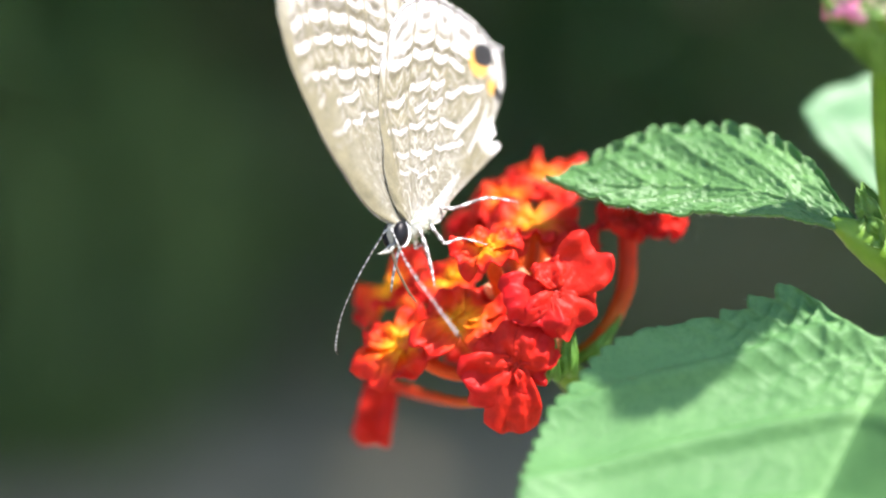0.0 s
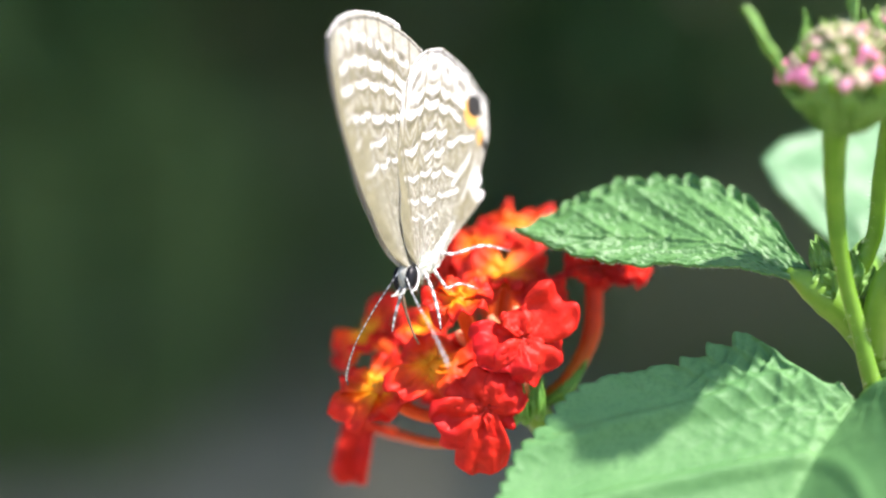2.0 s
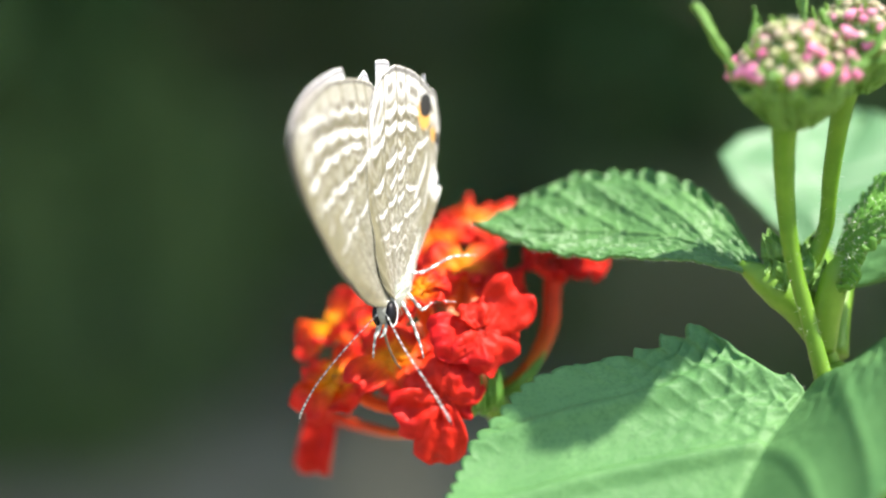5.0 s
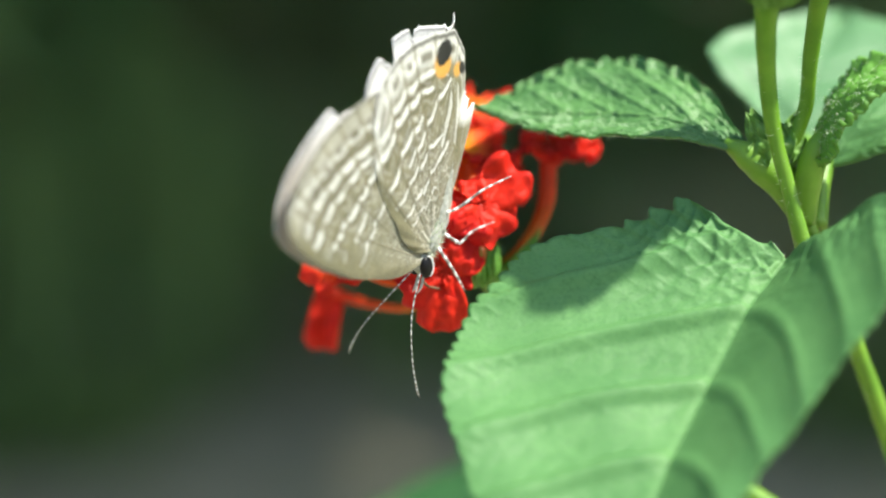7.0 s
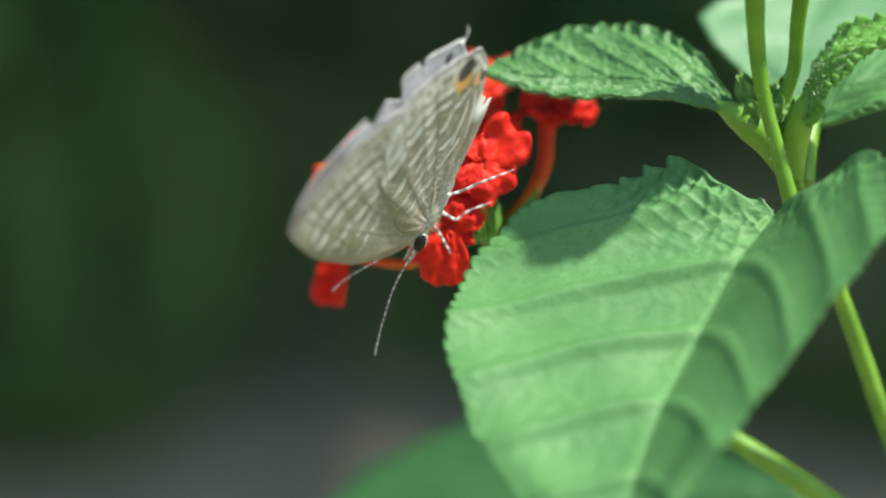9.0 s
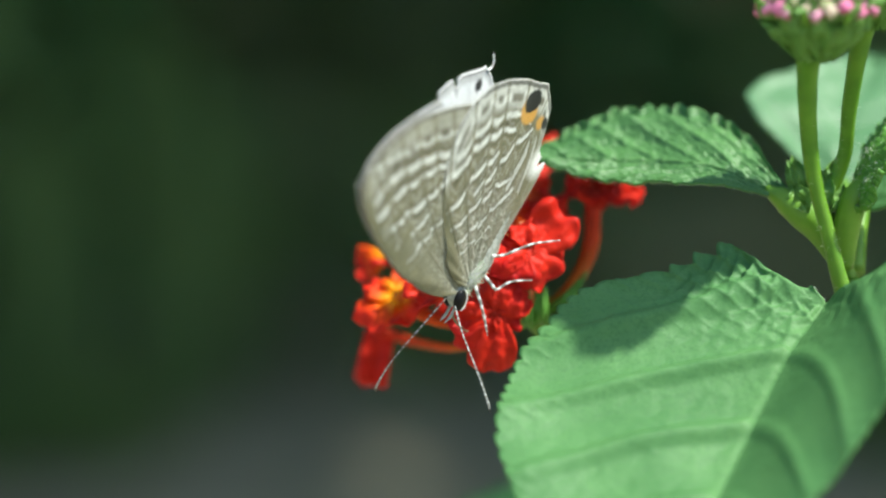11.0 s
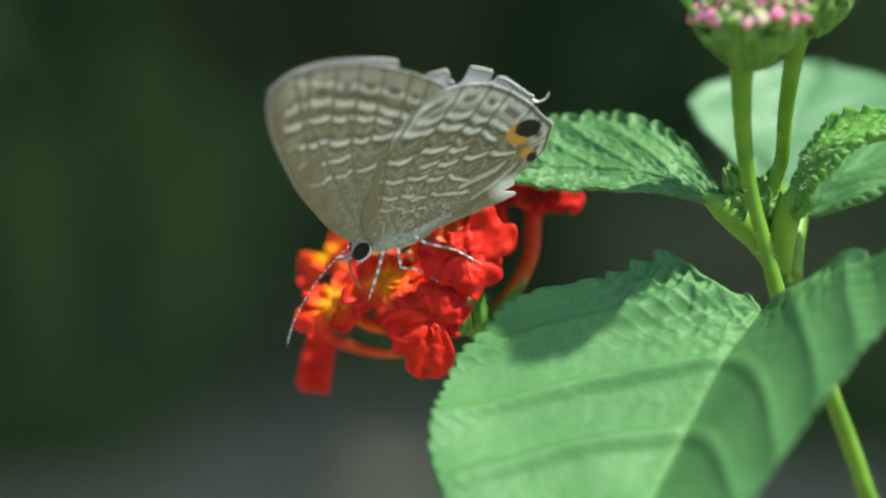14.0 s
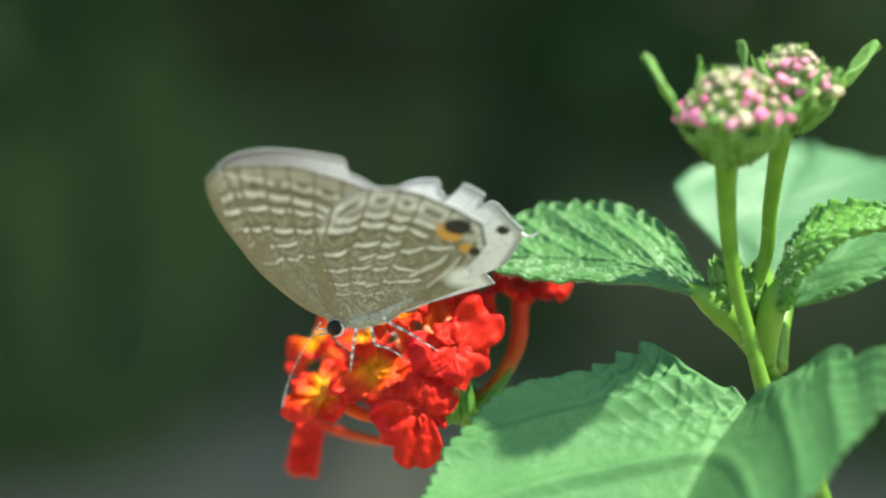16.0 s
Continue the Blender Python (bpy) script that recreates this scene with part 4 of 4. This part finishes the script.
def wing_mesh(name, outline, hind, side, y):
    """A two-faced wing, in mm: underside on the face towards `side` (-1 or 1 along y), upper side on the other; raised veins and a slight belly."""
    rel = [Vector(p) - WING_BASE for p in outline]
    polar = [(math.atan2(p.y, p.x), p.length) for p in rel]
    first, last = polar[0][0], polar[-1][0]
    fine, rings = (270, 150) if side < 0 else (420, 64)
    verts, hue = [], []
    for outer in (1, 0):
        for i in range(fine + 1):
            a = first + (last - first) * i / fine
            r = polar[-1][1]
            for (a0, r0), (a1, r1) in zip(polar, polar[1:]):
                if a0 >= a >= a1:
                    s = (a0 - a) / (a0 - a1) if a0 > a1 else 1
                    r = r0 + (r1 - r0) * s
                    break
            r *= 1 + 0.002 * math.sin(i * 1.1) + (0.006 * noise.noise(Vector((i * 0.35, 3.0, 1.0))) if side > 0 else 0)
            for j in range(rings + 1):
                share = (j / rings) ** 0.85
                x, z = WING_BASE.x + math.cos(a) * r * share, WING_BASE.y + math.sin(a) * r * share
                cell = (i / fine) * (10 if hind else 7)
                vein = math.exp(-(vein_gap(x, z, hind)[0] / 0.09) ** 2)
                belly = 0.5 * math.sin(share * 2.6) + 0.06 * vein * (1 - share * 0.5) + 0.07 * math.sin(cell * 2 * math.pi) * share + 0.05 * noise.noise(Vector((x * 0.5, z * 0.5, 2 if hind else 4))) + 0.2 * max(0.0, 0.5 - share) * math.sin(i / fine * (46 if hind else 34) + 2.0 * noise.noise(Vector((x * 0.9, z * 0.9, 8)))) * min(1, share * 5)
                yy = y + side * belly * 0.5 + (side * 0.022 if outer else -side * 0.022)
                verts.append(mm(x, yy, z))
                hue.append(under_hue(x, z, share, i / fine, hind) if outer else upper_hue(x, z, share, hind))
    m = rings + 1
    count = (fine + 1) * m
    quads = [(i * m + j, i * m + j + 1, (i + 1) * m + j + 1, (i + 1) * m + j) for i in range(fine) for j in range(rings)]
    faces = quads + [tuple(q + count for q in f[::-1]) for f in quads]
    ring = list(range(m)) + [i * m + m - 1 for i in range(1, fine + 1)] + [fine * m + j for j in range(m - 2, -1, -1)]
    faces += [(a, a + count, b + count, b) for a, b in zip(ring, ring[1:])]
    return mesh_of(name, verts, faces, WING, hue=hue)


def ringed(points, radii, n, sides, pale, dark, rings, club=0.0):
    v, f, s = rod(points, radii, n, sides)
    hue = [dark if x > 1 - club else (pale if (x * rings) % 1 < 0.45 else dark) for x in s]
    return v, f, hue


def butterfly():
    bug = thing("butterfly", mm(0, 0, 0), "small tan and white striped butterfly, wings closed, feeding on the flower", "butterfly")
    fore_l = part("left_forewing", wing_mesh("left_forewing", FORE, False, -1, -0.08), bug, "tan wing with broken white bars")
    part("left_hindwing", wing_mesh("left_hindwing", HIND, True, -1, -0.24), bug, "tan wing with an amber-ringed black eyespot")
    fore_r = part("right_forewing", wing_mesh("right_forewing", TORN_FORE, False, 1, 0.08), bug, "frayed wing, pale blue inside")
    hind_r = part("right_hindwing", wing_mesh("right_hindwing", TORN_HIND, True, 1, 0.24), bug, "torn wing, pale blue inside")
    for w, y in ((hind_r, 0.3),):
        v, f, h = ringed([mm(12.7, y, 8.8), mm(13.2, y, 8.5), mm(13.7, y, 8.6), mm(14.1, y, 9.1)], [0.00013, 0.0001, 0.00008, 0.00006], 12, 6, (0.7, 0.7, 0.68), (0.35, 0.33, 0.3), 1.5)
        part("tail", mesh_of("tail", v, f, LIMB, hue=h), w, "thin pale tail")
    # thorax and abdomen along the lower edge of the wings
    lots = join(blob(mm(0.6, 0, -1.6), (0.0017, 0.0007, 0.0008), 12, 16, 0.12, Matrix.Rotation(radians(-18), 3, "Y")))
    part("thorax", mesh_of("thorax", lots[0], lots[1], FUR), bug, "pale grey furry thorax")
    v, f, s = rod([mm(1.2, 0, -1.7), mm(3.8, 0, -0.2), mm(6.2, 0, 1.5), mm(7.8, 0, 2.6)], [0.0007, 0.0006, 0.0005, 0.0002], 24, 12, 0.05)
    part("abdomen", mesh_of("abdomen", v, f, FUR), bug, "pale grey abdomen")
    rng = random.Random(4)
    tufts = []
    for _ in range(420):
        a, b = rng.uniform(0, 2 * math.pi), rng.uniform(-1, 1)
        p = mm(0.6 + 1.7 * b, 0.65 * math.cos(a) * math.sqrt(1 - b * b), -1.6 + 0.5 * b + 0.75 * math.sin(a) * math.sqrt(1 - b * b))
        out = (p - mm(0.6, 0, -1.6)).normalized() + Vector((0.7, 0, 0.1))
        q = p + out.normalized() * rng.uniform(0.0003, 0.0007)
        w = Vector((0, 0.00003, 0.00002))
        tufts.append(([p - w, p + w, q], [(0, 1, 2)], [0, 0, 0]))
    v, f, s = join(*tufts)
    part("thorax_hair", mesh_of("thorax_hair", v, f, HAIR, flat=True), bug, kind="stuff")
    # head
    v, f, s = blob(mm(-1.55, 0, -1.9), (0.00085, 0.00062, 0.00095), 10, 14, 0.08)
    head = part("head", mesh_of("head", v, f, FUR), bug, "grey furry head")
    feelers = []
    for y in (-1, 1):
        lean = Matrix.Rotation(radians(28), 3, "Y")
        v, f, s = blob(mm(-1.72, 0.5 * y, -1.95), (0.00064, 0.0004, 0.0009), 12, 16, 0.0, lean)
        eye = part("eye", mesh_of("eye", v, f, EYE), head, "glossy black eye")
        rim = [mm(-1.72, 0.62 * y, -1.95) + lean @ mm(0.70 * math.cos(a), 0, 0.96 * math.sin(a)) for a in (-1.35, -0.8, -0.3, 0.2, 0.7, 1.2)]
        v, f, h = ringed(rim, [0.00003, 0.00008, 0.0001, 0.0001, 0.00008, 0.00003], 16, 6, (0.8, 0.8, 0.78), (0.8, 0.8, 0.78), 1)
        part("eye_rim", mesh_of("eye_rim", v, f, LIMB, hue=h), eye, "thin white rim")
        ant = [mm(-2.1, 0.25 * y, -1.7), mm(-4.4, 2.2 * y, -3.2), mm(-6.1, 4.2 * y, -5.1), mm(-7.1, 5.5 * y, -6.9), mm(-7.3, 5.8 * y, -7.7)]
        v, f, h = ringed(ant, [0.00006, 0.00005, 0.000045, 0.00009, 0.00006], 60, 7, (0.62, 0.61, 0.57), (0.03, 0.028, 0.026), 24, 0.14)
        feelers.append(part("antenna", mesh_of("antenna", v, f, LIMB, hue=h), head, "black and white ringed antenna"))
        v, f, s = rod([mm(-2.1, 0.2 * y, -2.5), mm(-2.9, 0.24 * y, -2.9), mm(-3.6, 0.22 * y, -2.9)], [0.00012, 0.00013, 0.00004], 8, 7)
        part("palp", mesh_of("palp", v, f, FUR), head)
    v, f, h = ringed([mm(-2.4, 0, -2.9), mm(-2.3, 0, -4.1), mm(-1.6, 0.1, -5.8), mm(-1.0, 0.1, -6.8)], [0.00012, 0.0001, 0.00009, 0.00007], 16, 6, (0.2, 0.13, 0.08), (0.16, 0.1, 0.06), 3)
    part("proboscis", mesh_of("proboscis", v, f, LIMB, hue=h), head)
    # legs: femur, shin and banded foot in one jointed rod each
    for y in (-1, 1):
        for path in (((0.1, 0.6, -2.0), (-0.4, 1.3, -3.3), (-0.9, 1.8, -4.8), (-1.2, 2.0, -5.8)),
                     ((1.3, 0.6, -1.9), (1.4, 1.25, -3.1), (1.6, 1.4, -3.35), (2.7, 1.9, -3.3), (4.2, 2.7, -4.1)),
                     ((2.6, 0.6, -0.9), (3.4, 1.2, -1.2), (5.0, 2.4, -1.0), (5.9, 3.0, -1.2), (7.2, 3.7, -1.8))):
            pts = [mm(a, b * y, c) for a, b, c in path]
            v, f, h = ringed(pts, [0.00014, 0.00012, 0.0001, 0.00008, 0.00004][:len(pts) - 1] + [0.00004], 44, 7, (0.78, 0.77, 0.75), (0.26, 0.23, 0.21), 6)
            part("leg", mesh_of("leg", v, f, LIMB, hue=h), bug, "white leg with dark bands")
    return bug, fore_l, fore_r, hind_r, feelers


# ---------------------------------------------------------------- ground and far greenery
def ground_sheet():
    n = 60
    xs = [math.copysign((abs(i) / n) ** 3 * 300, i) for i in range(-n, n + 1)]
    verts = [(x, y + 3, 0.03 * noise.noise(Vector((x * 1.7, y * 1.7, 0))) * (1 if abs(x) + abs(y) < 60 else 0)) for y in xs for x in xs]
    m = 2 * n + 1
    faces = [(j * m + i, j * m + i + 1, (j + 1) * m + i + 1, (j + 1) * m + i) for j in range(m - 1) for i in range(m - 1)]
    tagged(new("ground", mesh_of("ground", verts, faces, SOIL)), "bare grey-brown soil in shade", "ground", kind="structure")


def leaf_quads(rng, p, size, lots):
    turn = Euler((rng.uniform(-1.2, 1.2), rng.uniform(-1.2, 1.2), rng.uniform(0, 6.3))).to_matrix()
    shape = ((0, -0.5, 0), (0.28, -0.1, 0.06), (0.2, 0.25, 0.04), (0, 0.5, -0.08), (-0.2, 0.25, 0.04), (-0.28, -0.1, 0.06), (0, 0, -0.03))
    o = len(lots[0])
    lots[0].extend(p + turn @ (Vector(q) * size) for q in shape)
    lots[1].extend((o + 6, o + a, o + b) for a, b in ((0, 1), (1, 2), (2, 3), (3, 4), (4, 5), (5, 0)))


def far_shrubs():
    """A tall thicket; its overhanging top, out of view, is added to keep the soil and lower leaves before the camera in
    shade.
    """
    rng = random.Random(12)
    lots = ([], [])
    for _ in range(14000):  # low, close growth
        x = rng.uniform(-1.6, 1.6)
        z = 0.02 + 0.95 * rng.random()
        y = 2.80 + 0.42 * math.exp(-((x + 0.10) / 0.28) ** 2) - 0.3 * min(1, max(0, (-0.2 - x) / 0.6)) + 0.25 * z + 1.5 * rng.random() ** 1.5 + 0.22 * noise.noise(Vector((x * 1.9, z * 0.6, 5)))
        leaf_quads(rng, Vector((x, y, z)), rng.uniform(0.05, 0.13), lots)
    for _ in range(23000):  # the tall part behind, and the unseen overhang added to block the sun
        x = rng.uniform(-4.5, 6.0)
        z = 0.05 + 2.7 * rng.random() ** 0.75
        front = 3.2 - 1.75 * min(1, max(0, (z - 0.85) / 0.6)) + 0.25 * noise.noise(Vector((x * 1.3, z, 5)))
        y = front + (4.9 - front) * rng.random() ** 1.2
        leaf_quads(rng, Vector((x, y, z)), rng.uniform(0.08, 0.16) * (1 if z < 0.9 else 1.8), lots)
    ob = new("shrub_foliage", mesh_of("shrub_foliage", lots[0], lots[1], SHRUB, flat=True))
    tagged(ob, "dark green shrubs in deep shade, far out of focus, with an added unseen overhang", "shrubs", kind="stuff")


def grass_tufts():
    rng = random.Random(21)
    verts, faces = [], []
    for cx, cy, r, count in ((-0.62, 2.28, 0.26, 1100), (-0.4, 2.4, 0.15, 260), (0.42, 2.5, 0.22, 500), (0.5, 2.36, 0.16, 520), (-0.75, 2.6, 0.3, 700), (0.14, 2.85, 0.25, 260), (-0.36, 2.22, 0.08, 130)):
        for _ in range(count):
            a, d = rng.uniform(0, 6.3), r * math.sqrt(rng.random())
            p = Vector((cx + d * math.cos(a), cy + d * math.sin(a), -0.01))
            lean = Vector((rng.uniform(-0.5, 0.5), rng.uniform(-0.5, 0.5), 1)) * rng.uniform(0.05, 0.15)
            w = Vector((rng.uniform(-1, 1), rng.uniform(-1, 1), 0)).normalized() * 0.0035
            o = len(verts)
            verts += [p - w, p + w, p + lean * 0.6 + w * 0.7, p + lean * 0.6 - w * 0.7, p + lean + Vector((0, 0, -0.01))]
            faces += [(o, o + 1, o + 2, o + 3), (o + 3, o + 2, o + 4)]
    for cx, cy, r, count in ((-0.29, 2.5, 0.05, 46), (-0.44, 2.5, 0.05, 26), (-0.2, 2.6, 0.04, 14), (-0.05, 2.65, 0.05, 22)):  # upright stalks
        for _ in range(count):
            p = Vector((cx + rng.uniform(-r, r), cy + rng.uniform(-r, r), -0.01))
            lean = Vector((rng.uniform(-0.12, 0.12), rng.uniform(-0.1, 0.1), 1)) * rng.uniform(0.2, 0.46)
            w = Vector((rng.uniform(0.5, 1), rng.uniform(-0.5, 0.5), 0)) * 0.005
            o = len(verts)
            verts += [p - w, p + w, p + lean + w * 0.4, p + lean - w * 0.4]
            faces += [(o, o + 1, o + 2, o + 3)]
    tagged(new("grass", mesh_of("grass", verts, faces, GRASS, flat=True)), "blurred green grass tufts on the soil", "grass", kind="stuff")


def dry_stems():
    rng = random.Random(33)
    verts, faces = [], []
    for _ in range(520):
        p = Vector((rng.uniform(0.20, 0.44), rng.uniform(2.4, 2.6), -0.01))
        top = p + Vector((rng.uniform(-0.1, 0.1), rng.uniform(-0.1, 0.1), rng.uniform(0.12, 0.30)))
        v, f, s = rod([p, (p + top) / 2 + Vector((rng.uniform(-0.02, 0.02), 0, 0)), top], [0.0009, 0.0008, 0.0004], 3, 4)
        o = len(verts)
        verts += v
        faces += [tuple(i + o for i in q) for q in f]
    tagged(new("dry_stems", mesh_of("dry_stems", verts, faces, DRY)), "grey-brown dry stems, far out of focus", "dry stems", kind="stuff")


ground_sheet()
far_shrubs()
dry_stems()
grass_tufts()
leafy_stem()
flower_head()
bud_head(mm(28.6, -5.0, -4.2), mm(25.2, -14.5, 17.0), (-0.03, -0.22, 1.0),
         [mm(28.6, -5.0, -4.2), mm(27.2, -6.2, 0.5), mm(25.8, -7.6, 5.5), mm(25.0, -10.5, 11.0), mm(24.7, -14.2, 16.2)], 0.0045, 3,
         "pink and cream lantana buds in a cup of green bracts",
         ((190, 1.5, 1.1, 0.32), (130, 0.95, 0.95, 0.22), (75, 1.0, 0.9, 0.2), (250, 1.0, 0.15, 0.26), (310, 1.0, 0.2, 0.24), (10, 1.5, 0.8, 0.2), (345, 1.1, 0.25, 0.22)))
bud_head(mm(27.6, -2.4, 3.0), mm(29.9, -11.0, 19.2), (0.05, -0.12, 1.0),
         [mm(27.6, -2.4, 3.0), mm(28.9, -3.6, 6.5), mm(29.0, -5.7, 10.3), mm(29.3, -8.6, 14.7), mm(29.9, -10.9, 18.5)], 0.0040, 9,
         "smaller head of pale pink lantana buds with green bracts",
         ((200, 1.0, 0.6, 0.2), (150, 1.0, 0.9, 0.2), (250, 0.9, 0.2, 0.24), (300, 1.0, 0.5, 0.22), (0, 1.85, 1.0, 0.2), (60, 1.0, 0.8, 0.2)))
BUG, FORE_L, FORE_R, HIND_R, FEELERS = butterfly()
cam.data.dof.focus_object = BUG  # the lens stays focused on the butterfly


def motions():
    way = [  # seconds, place in mm, turn in degrees
        (0, -6.1, -2.6, 5.2, -7.1, -10.8, 49.4), (0.5, -5.1, -2.6, 5.5, -9.5, -8.9, 53.2), (1, -4.9, -2.8, 5.8, -2.6, -7.4, 51.3),
        (1.5, -4.5, -3, 5.5, -5.9, -2.0, 52.4), (2, -3.7, -3.3, 5.7, -3.5, -9.8, 60.7), (2.5, -3.7, -3.2, 6.2, -0.1, -4.8, 61.8),
        (3, -3.3, -3.1, 5.5, -1.7, -5.6, 67), (3.2, -3, -3.2, 5.5, -0.3, -9.3, 69.2), (5.3, -2.5, -5.9, 2.3, -1.2, -26.6, 66.3),
        (5.5, -2.7, -5.9, 1.6, -2, -26.6, 66.8), (6, -2.7, -5.9, -2.3, -4.3, -50.3, 56.5), (6.5, -1, -6.1, -2.9, 15.5, -59.2, 43.9),
        (7, -0.4, -6.1, -3.1, 23.5, -57.4, 37.2), (7.5, 0.1, -5.7, -4.2, 57.2, -61.8, 6.6), (8, -0.9, -5.9, -5.3, 64.1, -54.7, 1.8),
        (8.5, -0.8, -5.9, -5.4, 70.2, -56.3, -3), (11, -1.1, -6.4, -2.2, 26.5, -39.6, 36.8), (12.5, -1.4, -5.7, -2.4, 25.8, -39.7, 39.3),
        (13, -1.3, -6, -1.5, 25.5, -33.4, 38.6), (13.5, -1.8, -5.8, -0.6, 31.1, -23.8, 34.5), (14, -2.5, -5.1, 1.5, 39.9, -6.2, 15.8),
        (14.5, -2.6, -5, 1.5, 38.7, 3.4, 11), (15, -2.6, -4.6, 2.4, 43.1, -0.8, -2.6), (15.5, -2.8, -4.8, 1.9, 44.1, -1.9, 1),
        (16, -4.1, -4.5, 2.5, 48.4, -3.9, -14.2),
    ]
    walk(BUG, [(t, STAND @ Matrix.Translation(mm(x, y, z)) @ pose(0, 0, 0, rx, ry, rz)) for t, x, y, z, rx, ry, rz in way])
    # the forewings slide over the hind wings; the right pair stands a little open from the left
    slide = [(0, 1), (1, 1), (2, 3.5), (2.5, 2.2), (3.2, 1), (5.3, -5), (5.5, -5.7), (6, -8.2), (6.5, -4), (7, -0.7), (7.5, 8.5), (8, 10.5), (8.5, 8), (11, 3.3), (12.5, 1), (13.5, 0.9), (14, -4), (14.5, -7.9), (15, 2), (15.5, -4.2), (16, 4.9)]
    walk(FORE_L, [(t, pose(0, 0, 0, 0, a, 0)) for t, a in slide])
    hind = ((0, -1, 0, 0), (3.2, -1, 0, 0), (5.3, -2.5, -6, -1.5), (6, -2.4, -8.6, -2.2), (7, -4.4, 5.1, 0.8), (7.5, -2.8, 1.9, 2.2), (8, -2.5, -1.8, 0.6), (8.5, -2.5, -1, 0.6),
            (11, -2.8, -18, 8), (11.3, -2.8, -13, 6), (12, -2, 4, 2), (12.5, -1.8, 6.7, 1.3), (13.5, 0, 3.6, 2.5), (14, -1, -8, 1.5), (14.5, -1.4, -17.3, 1), (15, -1.5, 0, 2), (15.5, -1.4, -10.9, 2.5), (16, -5.4, 17.5, 4.8))
    walk(HIND_R, [(t, pose(0, 0, 0, *turn)) for t, *turn in hind])
    fore = ((0, -0.5, 4), (2, -0.5, 5.5), (3.2, -0.5, 4), (5.3, -0.6, -3), (6, -0.8, -3.5), (7, -2.7, -2.1), (7.5, -2, 8.5), (8, -2, 10.5), (8.5, -2, 8.5), (11, 0, 3), (12.5, -0.2, 0.5),
            (13.5, 0.3, -2.5), (14, -0.3, -5.5), (14.5, -0.8, -7.8), (15, -0.8, 2.5), (15.5, -0.6, -2.7), (16, -2.8, 7.6))
    walk(FORE_R, [(t, pose(0, 0, 0, *turn, 0)) for t, *turn in fore])

    # the antennae feel about; while it feeds sideways they point away, over the flower
    root = Matrix.Translation(mm(-2.6, 0, -1.9))
    near = ((0, -28, 0), (0.7, -24, 0), (1.1, 0, 0), (2.6, 0, 0), (3.0, -16, 0), (3.3, -16, 0), (5.5, 2, 0), (6, 10, 4), (6.6, 4, -18), (7.2, -2, -44), (8, 16, -46), (8.5, 18, -44), (11, 20, 14), (12, 18, 12), (13.5, 20, 14), (13.8, -14, -30), (14.1, -45, -70), (16, -45, -70))
    far = ((0, -30, 0), (0.7, -26, 0), (1.1, -4, 0), (1.7, -10, -4), (2, -34, -12), (2.4, 0, 0), (2.6, 0, 0), (3.0, -18, 0), (3.3, -18, 0), (5.5, 0, 0), (6, -6, 8), (7.2, 14, 2), (8, 32, 2), (8.5, 24, 2), (11, 0, 22), (12, 0, 20), (13, 0, 8), (13.5, 0, -28), (14.1, -45, -40), (16, -45, -40))
    for feeler, swings in zip(FEELERS, (near, far)):
        walk(feeler, [(t, root @ pose(0, 0, 0, 0, dip, out) @ root.inverted()) for t, dip, out in swings])


motions()
